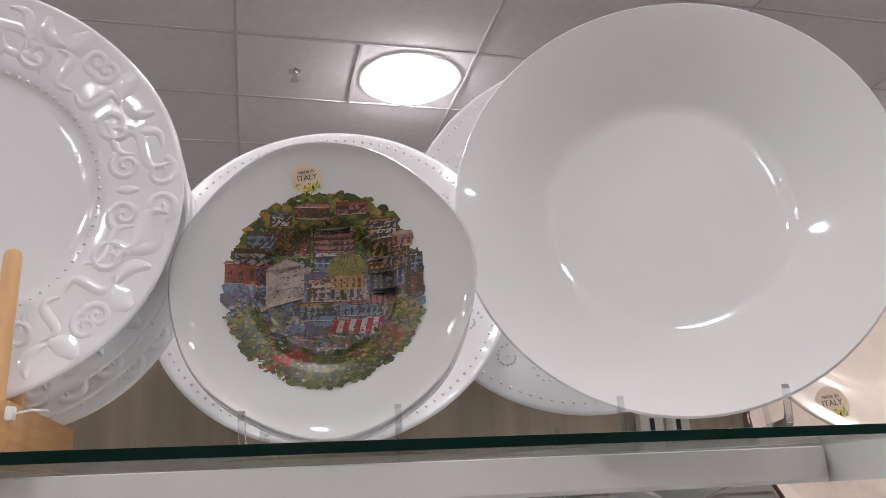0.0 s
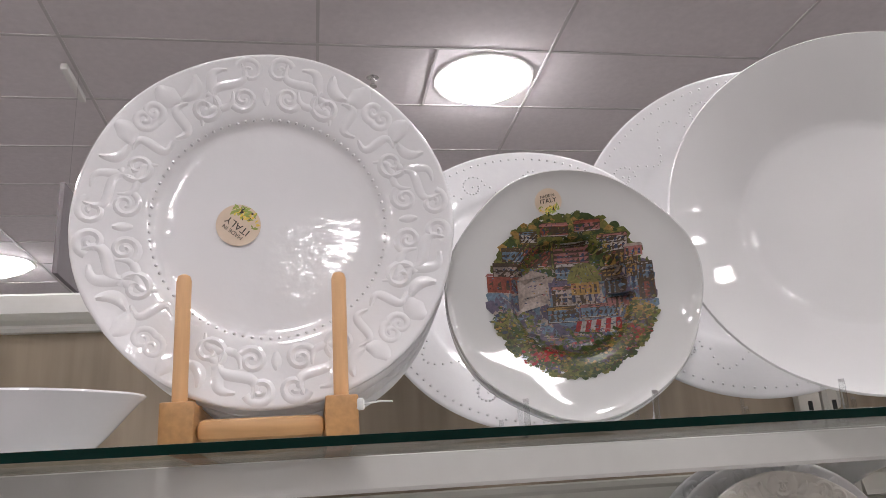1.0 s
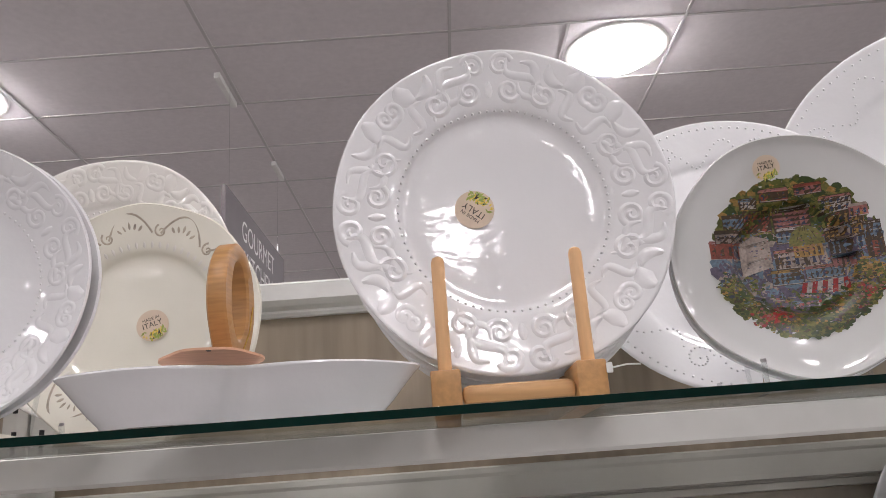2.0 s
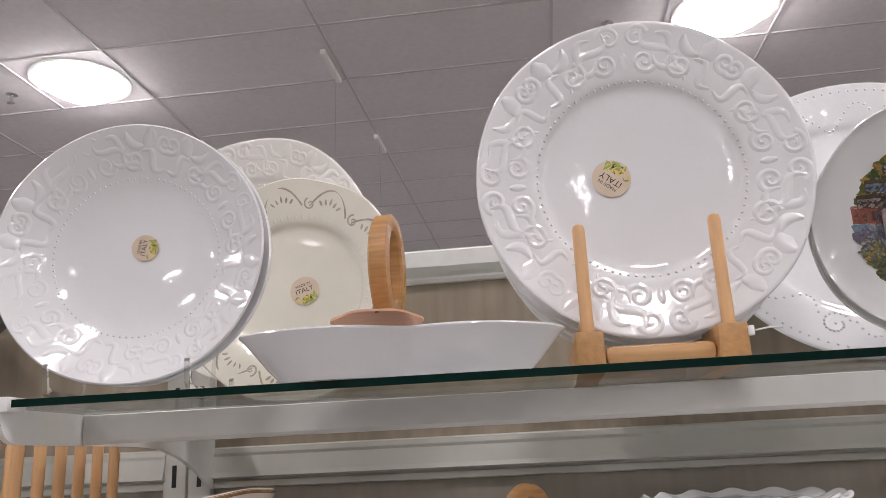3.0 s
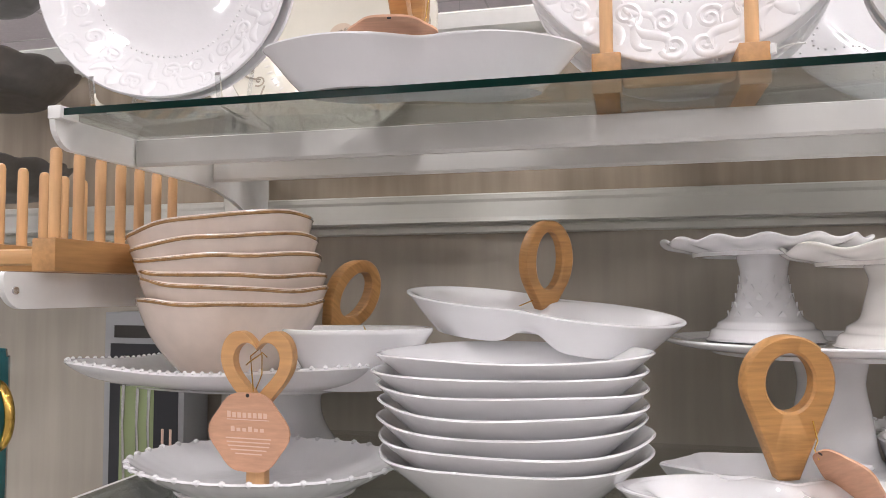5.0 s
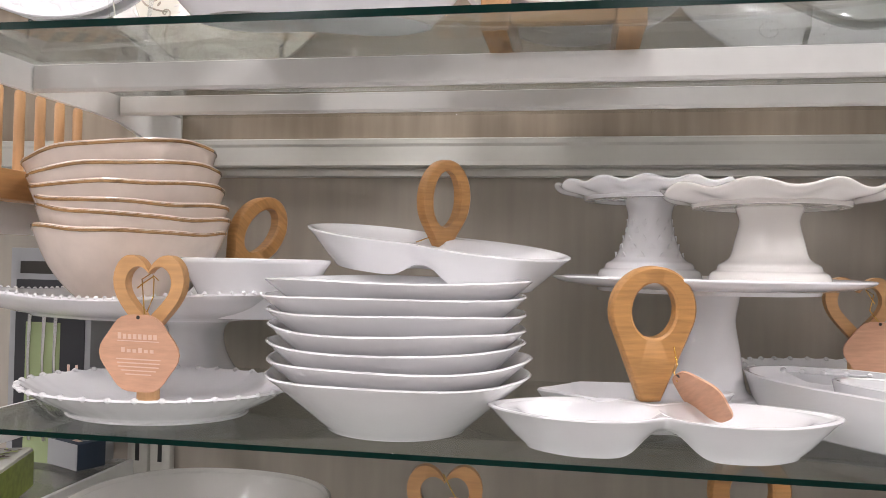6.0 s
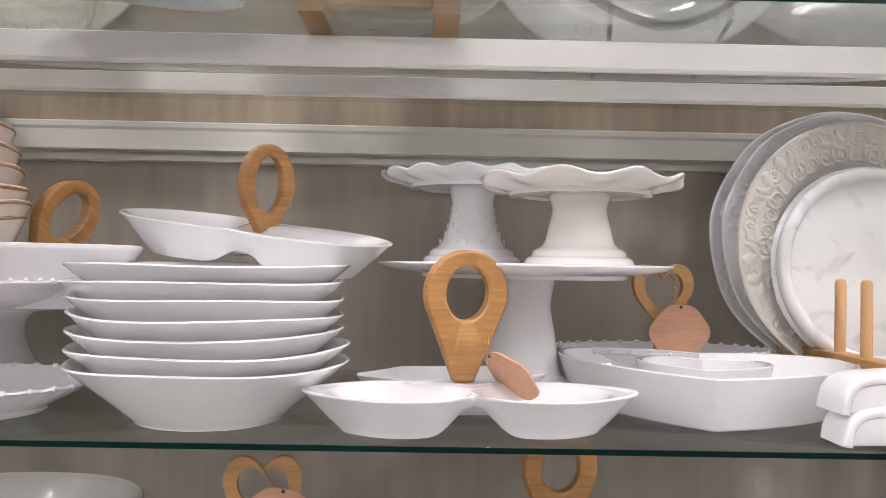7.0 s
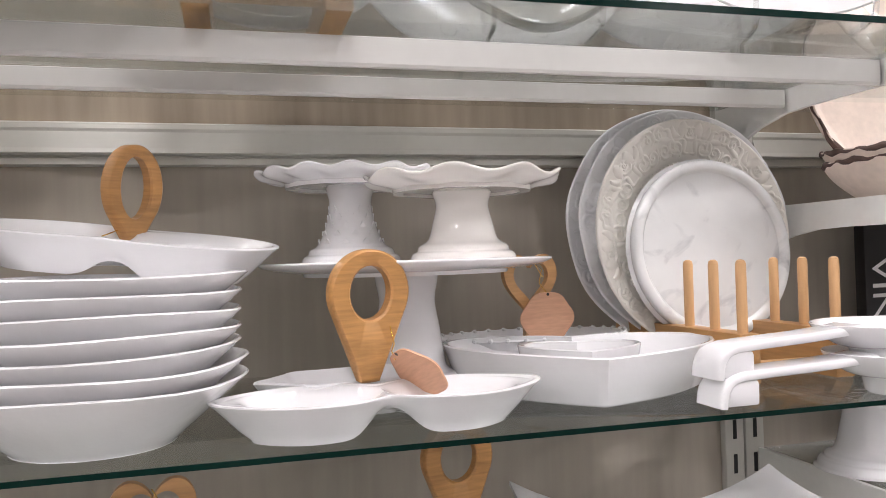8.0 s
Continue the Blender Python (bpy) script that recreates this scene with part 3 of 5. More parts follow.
def painted_town(parent, zs, Rd):
    """The printed townscape: hillside houses, a domed church, an awning, trees and flower beds, as flat colour shapes on the glaze."""
    bm = bmesh.new()
    rng = random.Random(11)
    layer = [0.00025]

    def lay(x, y):
        return bm.verts.new((x * Rd, y * Rd, zs(math.hypot(x, y) * Rd) + layer[0]))

    def shape(pts, key):
        layer[0] += 0.0000004
        if any(math.hypot(x, y) > 1.04 for x, y in pts):
            return
        cx, cy = sum(p[0] for p in pts) / len(pts), sum(p[1] for p in pts) / len(pts)
        mid = lay(cx, cy)
        inner = [lay((x + cx) / 2, (y + cy) / 2) for x, y in pts]
        outer = [lay(x, y) for x, y in pts]
        n = len(pts)
        for i in range(n):
            j = (i + 1) % n
            for f in (bm.faces.new((mid, inner[i], inner[j])), bm.faces.new((inner[i], outer[i], outer[j], inner[j]))):
                f.material_index = PAINTS.index(key)

    def rect(x, y, w, h, key, skew=0.0):
        layer[0] += 0.0000004
        if any(math.hypot(px, py) > 1.04 for px, py in ((x, y), (x + w, y), (x, y + h), (x + w, y + h))):
            return
        nx, ny = max(1, math.ceil(w / 0.06)), max(1, math.ceil(h / 0.06))
        grid = [[lay(x + w * i / nx, y + h * j / ny + skew * i / nx) for i in range(nx + 1)] for j in range(ny + 1)]
        for j in range(ny):
            for i in range(nx):
                bm.faces.new((grid[j][i], grid[j][i + 1], grid[j + 1][i + 1], grid[j + 1][i])).material_index = PAINTS.index(key)

    def blob(x, y, r, key, n=7, squash=0.75):
        ph = rng.uniform(0, 6)
        shape([(x + r * rng.uniform(0.6, 1.15) * math.cos(ph + 2 * math.pi * k / n), y + squash * r * rng.uniform(0.6, 1.15) * math.sin(ph + 2 * math.pi * k / n)) for k in range(n)], key)

    def house(x, y, w, h, wall, roof, rows=1, cols=3, arches=True):
        rect(x - 0.008, y - 0.008, w + 0.016, h + 0.05, "bark")
        rect(x, y, w, h, wall, rng.uniform(-0.01, 0.01))
        shape([(x - 0.015, y + h), (x + w + 0.015, y + h), (x + w - 0.01, y + h + 0.035), (x + 0.01, y + h + 0.035)], roof)
        cw, rh = w / cols, h / rows
        for i in range(cols):
            for j in range(rows):
                rect(x + cw * (i + 0.28), y + rh * (j + 0.2), cw * 0.42, rh * 0.5, "navy" if rng.random() < 0.6 else "bark")
                if arches:
                    blob(x + cw * (i + 0.49), y + rh * (j + 0.68), cw * 0.24, "navy", 6, 0.9)
        for j in range(rows):
            rect(x, y + rh * j, w, 0.008, "pale")

    # ground tone in irregular patches
    for k in range(420):
        a, r = 2.39996 * k, math.sqrt((k + 0.5) / 420) * 0.93
        x, y = r * math.cos(a), r * math.sin(a)
        blob(x, y, rng.uniform(0.085, 0.13), ("moss", "leaf", "olive")[k % 3] if y > 0.35 else ("plum", "stone", "sky", "plum")[k % 4] if y > -0.45 else ("plum", "leaf", "moss")[k % 3], 8, 1.0)
    # wooded hill and rim of foliage
    for k in range(420):
        a = rng.uniform(0, 6.283)
        r = rng.uniform(0.8, 1.0)
        x, y = r * math.cos(a), r * math.sin(a)
        if y > 0.3 or y < -0.3:
            blob(x, y, rng.uniform(0.03, 0.075), rng.choice(("leaf", "moss", "olive", "moss", "ochre" if y > 0 else "leaf")))
    for k in range(90):
        x, y = rng.uniform(-0.6, 0.6), rng.uniform(0.55, 0.9)
        blob(x, y, rng.uniform(0.03, 0.07), rng.choice(("leaf", "moss", "olive", "ochre")))
    # houses up the slope, back to front
    for x, y, w, h, wall, roof, rows, cols in (
        (-0.30, 0.73, 0.34, 0.11, "terracotta", "rose", 1, 4), (0.12, 0.76, 0.30, 0.09, "rose", "terracotta", 1, 4), (-0.55, 0.66, 0.2, 0.09, "pale", "sky", 1, 3),
        (0.38, 0.50, 0.34, 0.16, "pale", "rose", 2, 4), (-0.78, 0.44, 0.26, 0.12, "sky", "stone", 1, 3), (-0.52, 0.40, 0.34, 0.20, "terracotta", "ochre", 2, 4),
        (-0.14, 0.38, 0.42, 0.24, "rose", "pale", 1, 3), (0.46, 0.32, 0.36, 0.14, "ochre", "terracotta", 1, 4), (0.68, 0.40, 0.2, 0.12, "rose", "stone", 1, 3),
        (-0.99, 0.06, 0.40, 0.20, "terracotta", "rose", 1, 4), (-0.90, 0.26, 0.34, 0.12, "stone", "rose", 1, 4), (-0.14, 0.22, 0.36, 0.16, "sky", "pale", 2, 4),
        (0.42, 0.18, 0.38, 0.13, "ochre", "stone", 1, 5), (0.45, 0.02, 0.34, 0.15, "sky", "stone", 2, 4), (0.80, 0.12, 0.17, 0.16, "sky", "pale", 2, 2), (0.80, -0.12, 0.17, 0.2, "terracotta", "ochre", 2, 2),
        (-0.20, -0.10, 0.5, 0.20, "stone", "rose", 1, 5), (0.12, -0.26, 0.42, 0.12, "sky", "rose", 1, 5), (-0.28, -0.30, 0.36, 0.15, "sky", "ochre", 1, 3), (0.44, -0.16, 0.3, 0.12, "rose", "sky", 1, 4),
    ):
        house(x, y, w, h, wall, roof, rows, cols)
    # bell front and dome
    shape([(-0.62, -0.16), (-0.24, -0.06), (-0.24, 0.30), (-0.42, 0.36), (-0.62, 0.24)], "stone")
    for x, y in ((-0.56, 0.10), (-0.32, 0.14)):
        rect(x, y, 0.05, 0.12, "sky")
    blob(-0.43, 0.10, 0.085, "pale", 12, 1.0)
    blob(-0.43, 0.10, 0.055, "plum", 12, 1.0)
    for y in (-0.02, 0.2):
        shape([(-0.62, y), (-0.24, y + 0.08), (-0.24, y + 0.10), (-0.62, y + 0.025)], "pale")
    shape([(0.20 + 0.21 * math.cos(a * math.pi / 12), 0.17 + 0.25 * math.sin(a * math.pi / 12)) for a in range(13)], "olive")
    for k in range(5):
        x = 0.06 + k * 0.07
        shape([(x, 0.18), (x + 0.012, 0.18), (0.2 + (x - 0.2) * 0.3 + 0.008, 0.40), (0.2 + (x - 0.2) * 0.3, 0.40)], "bark")
    rect(0.03, 0.02, 0.34, 0.15, "ochre")
    for k in range(5):
        rect(0.06 + 0.062 * k, 0.04, 0.03, 0.1, "bark")
    # striped awning
    for k in range(9):
        x = 0.02 + k * 0.058
        shape([(x, -0.42 - 0.006 * k), (x + 0.058, -0.426 - 0.006 * k), (x + 0.085 + 0.012, -0.30 + 0.002 * k), (x + 0.04, -0.30 + 0.002 * k)], "crimson" if k % 2 == 0 else "pale")
    # market stalls, street and dark strokes
    for k in range(150):
        x, y = rng.uniform(-0.3, 0.7), rng.uniform(-0.72, -0.42)
        blob(x, y, rng.uniform(0.014, 0.035), rng.choice(("ochre", "olive", "rose", "plum", "stone", "navy", "bark", "crimson")), 6)
    for k in range(30):
        x, y = rng.uniform(-0.75, 0.1), rng.uniform(-0.62, -0.40)
        rect(x, y, rng.uniform(0.06, 0.16), 0.012, rng.choice(("plum", "sky", "stone")), rng.uniform(-0.03, 0.01))
    # trees at both sides
    for x, y, s, keys in ((-0.80, -0.28, 0.2, ("leaf", "navy", "leaf", "olive")), (-0.58, -0.32, 0.18, ("leaf", "moss", "olive")), (0.82, -0.26, 0.17, ("ochre", "olive", "moss")), (0.70, -0.22, 0.12, ("moss", "ochre"))):
        rect(x - 0.012, y - s * 1.1, 0.024, s, "bark")
        for _ in range(70):
            blob(x + rng.gauss(0, s * 0.45), y + rng.gauss(0, s * 0.4), rng.uniform(0.015, 0.04), rng.choice(keys), 6)
    # flower beds along the lower rim
    for k in range(520):
        a = rng.uniform(math.pi * 1.08, math.pi * 1.93)
        r = rng.uniform(0.70, 1.0)
        blob(r * math.cos(a), r * math.sin(a), rng.uniform(0.012, 0.034), rng.choice(("leaf", "moss", "olive", "leaf", "bark", "ochre")), 5)
    for cx, cy, n in ((-0.42, -0.70, 40), (-0.25, -0.66, 26), (0.72, -0.50, 24), (-0.55, -0.76, 14)):
        for _ in range(n):
            blob(cx + rng.gauss(0, 0.07), cy + rng.gauss(0, 0.04), rng.uniform(0.014, 0.03), rng.choice(("crimson", "crimson", "terracotta", "rose")), 6)
    for k in range(260):
        a, r = rng.uniform(0, 6.283), math.sqrt(rng.random()) * 0.95
        blob(r * math.cos(a), r * math.sin(a), rng.uniform(0.006, 0.015), rng.choice(("pale", "bark", "navy", "sky", "ochre")), 4)
    for k in range(420):
        x, y = rng.uniform(-0.9, 0.9), rng.uniform(-0.5, 0.62)
        if math.hypot(x, y) < 0.94:
            rect(x, y, rng.uniform(0.01, 0.035), rng.uniform(0.006, 0.016), rng.choice(("bark", "navy", "plum", "sky", "rose", "stone", "terracotta", "ochre", "plum", "leaf")), rng.uniform(-0.01, 0.01))
    # signature stroke
    for k in range(9):
        rect(0.32 + 0.045 * k, -0.93 + 0.035 * k, 0.03, 0.012, "bark", 0.02)
    bmesh.ops.recalc_face_normals(bm, faces=bm.faces)
    me_part = part("townscape_print", bm, [PALETTE[k] for k in PAINTS], parent, "painted colourful hillside town with church, awning and flowers", smooth=False)
    return me_part


def painted_plate():
    R = 0.1073
    wob = lambda a, r, z: (r * (1 + (0.012 * math.sin(4 * a + 0.8) + 0.008 * math.sin(7 * a)) * (r / R) ** 4), z + 0.0025 * math.sin(5 * a) * (r / R) ** 4)
    t, zs = plate(stand_pose(0.0471, 0.5290, 1.7492, -1.2, -11), R, "white plate printed with a colourful town, on a clear easel", 0.031, 0.42, wob=wob, name="painted_plate", material=PRINTED)
    painted_town(t, zs, 0.0722)
    sticker(t, -0.0125, 0.0815, zs, 8, 0.0118, 20)
    acrylic_stand(pose(0.045, 0.520, UP, 0, 0, -11), 0.100)
    t, zs = plate(stand_pose(0.0500, 0.545, 1.7466, -1.2, -11), R * 1.0, "plain white plate standing behind the painted one", 0.02, 0.5, wob=wob)


painted_plate()


def oval_platter(m, R, rx, label):
    t = thing("platter", m, label, "platter", "beaded platters")
    front = dish_front(R, 0.018, 0.62)
    part("dish", lathe(plate_profile(front, R, 0.005), 96, lambda a, r, z: (r * (1 + (rx - 1) * abs(math.cos(a)) ** 2), z)), WHITE, t)
    bead_relief(t, R, lambda r: interp(front, r), WHITE, 0.2, rx)
    return t


oval_platter(stand_pose(0.0737, 0.745, 1.8215, 14, -9.5, 10), 0.180, 1.0, "white platter with beaded scrolls leaning behind the painted plate")
oval_platter(stand_pose(0.333, 0.708, 1.8700, 2.5, -28, 0), 0.201, 1.0, "large white platter with beaded spirals behind a serving bowl")
acrylic_stand(pose(0.320, 0.665, UP, 0, 0, -28), 0.10)
acrylic_stand(pose(0.070, 0.690, UP, 0, 0, -10), 0.11)


def serving_bowl():
    R = 0.1632
    t = thing("serving_bowl", stand_pose(0.2985, 0.4790, 1.8073, -0.5, -25), "large plain white glazed serving bowl standing on a clear easel", "bowl")
    front = smooth_profile([(0, -0.0520), (0.30 * R, -0.0515), (0.50 * R, -0.0500), (0.575 * R, -0.0475), (0.63 * R, -0.0420), (0.74 * R, -0.0285), (0.86 * R, -0.0140), (0.95 * R, -0.004), (0.99 * R, 0.0)], 6)
    part("dish", lathe(plate_profile(front, R, 0.007), 120, SOFT_RIM(R, 0.004, 3)), GREYED, t)
    acrylic_stand(pose(0.292, 0.470, UP, 0, 0, -25), 0.105)


serving_bowl()


def cream_plate():
    t, zs = plate(stand_pose(0.575, 0.62, 1.765, 6, -6), 0.135, "cream glazed plate with a paper origin sticker", 0.02, 0.55, material=BEIGE)
    sticker(t, -0.055, -0.10, zs, 5, 0.0165)


cream_plate()

# ---- twin dishes with ring handles ----


def lobe_outline(cx, hand, a, b, n=48, point=0.14):
    """A pod-shaped outline with one pointed tip, pointing to hand (+1 or -1)."""
    out = []
    for i in range(n):
        t = 2 * math.pi * i / n
        tip = max(0.0, math.cos(t)) ** 9
        c, s = math.cos(t), math.sin(t)
        out.append((cx + hand * (a * math.copysign(abs(c) ** (0.84 if point else 0.92), c) * (1 + point * tip)), b * math.copysign(abs(s) ** (0.80 if point else 0.92), s) * (1 - 0.10 * c)))
    return out


def lobe(bm, cx, hand, a, b, h, point=0.14):
    """A single pod-shaped bowl with a rounded lip."""
    rim = lobe_outline(cx, hand, a, b, 48, point)

    def ring(k, z, lift=0.0):
        out = []
        for x, y in rim:
            out.append((cx + (x - cx) * k, y * k, z + lift * max(0, hand * (x - cx) / a - 0.7) * 2.2))
        return out
    lip, up = (0.93, h) if point else (0.90, 0.0)
    rings = [ring(0.02, 0.0), ring(0.55, 0.0), ring(0.600, 0.0), ring(0.612, 0.0008), ring(0.622, 0.003), ring(0.72, h * 0.30), ring(0.84, h * 0.60), ring(0.94, h * 0.83, 0.08 * up), ring(0.985, h * 0.91, up * 0.2), ring(1.0, h * 0.95, up * 0.22), ring(0.995, h * 0.985, up * 0.22), ring(0.975, h, up * 0.22), ring(lip, h * 0.985, up * 0.2), ring(lip - 0.03, h * 0.90, up * 0.1), ring(0.80, h * 0.62, 0), ring(0.67, h * 0.34, 0), ring(0.56, 0.0085, 0), ring(0.46, 0.006, 0), ring(0.02, 0.006)]
    return loft(rings, bm, cap=(True, True))


def drop_outline(n=56, R=0.036, L=0.074, foot=0.012):
    """A circle drawn out to a narrow foot, as distances along n rays from the circle's middle."""
    out = []
    d = math.hypot(L, foot)
    turn = math.acos(R / d) + math.atan2(foot, L)
    for i in range(n):
        t = 2 * math.pi * i / n
        off = abs((t + math.pi / 2 + math.pi) % (2 * math.pi) - math.pi)
        r = R
        if off < turn:
            r = min(R / math.cos(turn - off), L / max(0.2, math.cos(off)))
        out.append((r * math.cos(t), r * math.sin(t)))
    return out


def ring_handle(name, m, parent, material=None, R=0.0375, L=0.078, hole=(0.0195, 0.0235), th=0.0135, tall=1.0, foot=0.0085):
    """A flat wooden drop with a round hole, its foot at the origin."""
    n = 56
    outer = drop_outline(n, R, L, foot)
    inner = [(hole[0] * math.cos(2 * math.pi * i / n), hole[1] * math.sin(2 * math.pi * i / n)) for i in range(n)]
    c = 0.0018

    def ring(pts, y, k=0.0):
        return [(x * (1 - k), y, (z * (1 - k) + L) * tall) for x, z in pts]
    k1, k2 = c / R, -c / hole[0]
    rings = [ring(outer, -th / 2 + c), ring(outer, th / 2 - c), ring(outer, th / 2, k1), ring(inner, th / 2, k2), ring(inner, th / 2 - c), ring(inner, -th / 2 + c), ring(inner, -th / 2, k2), ring(outer, -th / 2, k1), ring(outer, -th / 2 + c)]
    ob = part(name, loft(rings), material or BAMBOO_X, parent, "bamboo ring handle with a drop shape")
    bmx = bmesh.new()
    bmx.from_mesh(ob.data)
    bmesh.ops.remove_doubles(bmx, verts=bmx.verts, dist=1e-5)
    bmx.to_mesh(ob.data)
    bmx.free()
    ob.matrix_basis = m
    return ob


def tag(parent, m, r=0.031, printed=True):
    """A wooden tag with rounded corners, a hole and pale printed lines."""
    rim = []
    n = 40
    for i in range(n):
        t = 2 * math.pi * i / n
        k = r * (0.95 + 0.10 * abs(math.cos(t)) ** 8 + 0.03 * math.cos(6 * t))
        rim.append((k * math.cos(t), k * math.sin(t)))
    rings = [[(x, -0.0009, z) for x, z in rim], [(x, 0.0009, z) for x, z in rim]]
    ob = part("tag", loft(rings, cap=(True, True)), TAGWOOD, parent, "thin pinkish wooden tag")
    ob.matrix_basis = m
    hole = part("hole", lathe([(0, -0.0004), (0.0018, -0.0004), (0.0018, 0.0), (0, 0.0)], 12), INK, ob)
    hole.matrix_basis = pose(0, -0.0011, r * 0.86, 90)
    if printed:
        for k in range(8):
            x = (-0.55 + 0.1375 * k) * r
            part("print_bar", box(x, x + 0.095 * r, -0.00125, -0.0011, 0.34 * r, (0.46 + 0.03 * (k == 0)) * r), PALE_INK, ob, smooth=False)
        part("print_bar", box(-0.56 * r, 0.56 * r, -0.00125, -0.0011, 0.285 * r, 0.305 * r), PALE_INK, ob, smooth=False)
        for k in range(6):
            x = (-0.46 + 0.155 * k) * r
            part("print_bar", box(x, x + 0.10 * r, -0.00125, -0.0011, 0.02 * r, (0.10 + 0.04 * (k % 3 == 0)) * r), PALE_INK, ob, smooth=False)
        for z, w, h in ((-0.14, 1.2, 0.028), (-0.23, 1.15, 0.028), (-0.32, 1.1, 0.028), (-0.41, 0.95, 0.028), (-0.50, 0.7, 0.028)):
            part("print_bar", box(-w * r / 2, w * r / 2, -0.00125, -0.0011, (z - h / 2) * r, (z + h / 2) * r), PALE_INK, ob, smooth=False)
    return ob


def twine(parent, pts, r=0.0006):
    return part("twine", tube(pts, r), GOLD, parent, "thin gold wire")


def twin_bowl(a, b, h, apart, point, shift, blend, arch):
    """One body of two joined bowls: a smooth figure of eight with a low ridge between its two wells."""
    n = 112

    def near(x, y):
        e1 = math.hypot((x + apart) / a, (y - shift) / b)
        e2 = math.hypot((x - apart) / a, (y + shift) / b)
        return -math.log(math.exp(-blend * e1) + math.exp(-blend * e2)) / blend

    rim = []
    for i in range(n):
        t = 2 * math.pi * i / n
        c, q = math.cos(t), math.sin(t)
        lo, hi = 0.0, 0.2
        for k in range(200, 0, -1):
            if near(0.001 * k * c, 0.001 * k * q) < 1:
                lo, hi = 0.001 * k, 0.001 * (k + 1)
                break
        r = lo * (1 + point * abs(c) ** 40)
        rim.append((r * c, r * q))
    for _ in range(3):
        rim = [tuple((rim[i - 1][j] + 4 * rim[i][j] + rim[(i + 1) % n][j]) / 6 for j in (0, 1)) for i in range(n)]

    def ring(k, z):
        out = []
        for x, y in rim:
            m = math.copysign(min(1.0, abs(x) / apart) ** 0.6, x)
            cx, cy = apart * m, -shift * m
            px, py = cx + (x - cx) * k, cy + (y - cy) * k
            if z is None:
                e = min(math.hypot((px + apart) / a, (py - shift) / b), math.hypot((px - apart) / a, (py + shift) / b))
                u = max(0.0, min(1.0, (e - 0.42) / 0.5))
                zz = 0.006 + (h * 0.97 - 0.006) * u * u * (3 - 2 * u)
            else:
                zz = z * (1 + 0.10 * point * (abs(x) / (apart + a)) ** 6)
                zz += max(0.0, 0.78 * h - zz) * math.exp(-(x / (0.30 * apart)) ** 2) * arch
            out.append((px, py, zz))
        return out
    rings = [ring(0.02, 0.0), ring(0.50, 0.0), ring(0.585, 0.0), ring(0.60, 0.001), ring(0.615, 0.003), ring(0.72, h * 0.30), ring(0.85, h * 0.62), ring(0.945, h * 0.85), ring(0.985, h * 0.92), ring(1.0, h * 0.955), ring(0.995, h * 0.988), ring(0.975, h), ring(0.945, h * 0.996), ring(0.925, h * 0.985)]
    rings += [ring(k, None) for k in (0.90, 0.86, 0.82, 0.76, 0.70, 0.63, 0.55, 0.45, 0.33, 0.2, 0.02)]
    return loft(rings, cap=(True, True))


def twin_dish(m, label, handle, handle_at=(0.0, 0.046, 0.028), a=0.068, b=0.050, h=0.033, tag_pose=None, twine_pts=None, material=WHITE, slim=None, point=0.14, apart=0.053, shift=0.0, tag_r=0.026, blend=18, arch=0.8):
    t = thing("snack_dish", m, label, "dish", "twin snack dishes with ring handles")
    part("bowl", twin_bowl(a, b, h, apart, point, shift, blend, arch), material, t)
    if slim:
        ring_handle("handle", pose(*handle_at) @ handle, t, BAMBOO, *slim)
    else:
        ring_handle("handle", pose(*handle_at) @ handle, t)
    if tag_pose is not None:
        tag(t, tag_pose, tag_r, False)
    if twine_pts:
        twine(t, twine_pts)
    return t


# on the top shelf
twin_dish(pose(-0.412, 0.470, UP, 0, 0, 12), "white twin-bowl snack dish with bamboo ring handle and wooden tag", pose(0, 0, 0, 0, 0, 73), (-0.012, 0.024, 0.034), tag_pose=pose(-0.022, -0.024, 0.0445, 85, 0, 0), tag_r=0.034, twine_pts=[(0.004, 0.044, 0.098), (0.002, 0.030, 0.075), (-0.006, -0.004, 0.040)], h=0.038, b=0.050, a=0.068, apart=0.052, point=0.12, blend=9, arch=0.0, slim=(0.034, 0.048, (0.0185, 0.0235), 0.0155, 1.36))
# at the front of the lower shelf
twin_dish(pose(-0.122, 0.492, LOW, 0, 0, 3), "white twin-bowl snack dish with bamboo ring handle and wooden tag", pose(0, 0, 0, 4, 0, 14), (-0.004, 0.042, 0.0335), tag_pose=pose(0.036, 0.020, 0.042, 62, 42, -8) @ pose(0, 0, 0, 0, -90, 0), tag_r=0.029, twine_pts=[(0.016, 0.036, 0.081), (0.018, 0.032, 0.066), (0.015, 0.030, 0.060), (0.018, 0.030, 0.052)], b=0.054, point=0.14, a=0.066, apart=0.058)
# tilted on the stack of bowls
twin_dish(pose(-0.340, 0.642, 1.420, 7.0, 6.2, -6), "white twin-bowl snack dish lying tilted on a stack of bowls", pose(0, 0, 0, -3, 0, 50), (0.000, 0.030, 0.028), tag_pose=pose(-0.060, 0.0, 0.016, 84, 0, 0), twine_pts=[(0.0, 0.03, 0.042), (-0.01, 0.02, 0.038), (-0.022, 0.01, 0.032)], slim=(0.031, 0.038, (0.0165, 0.0225), 0.014, 1.34), point=0.0, a=0.084, apart=0.060, b=0.062, shift=0.008, h=0.038, blend=7, arch=0.5)


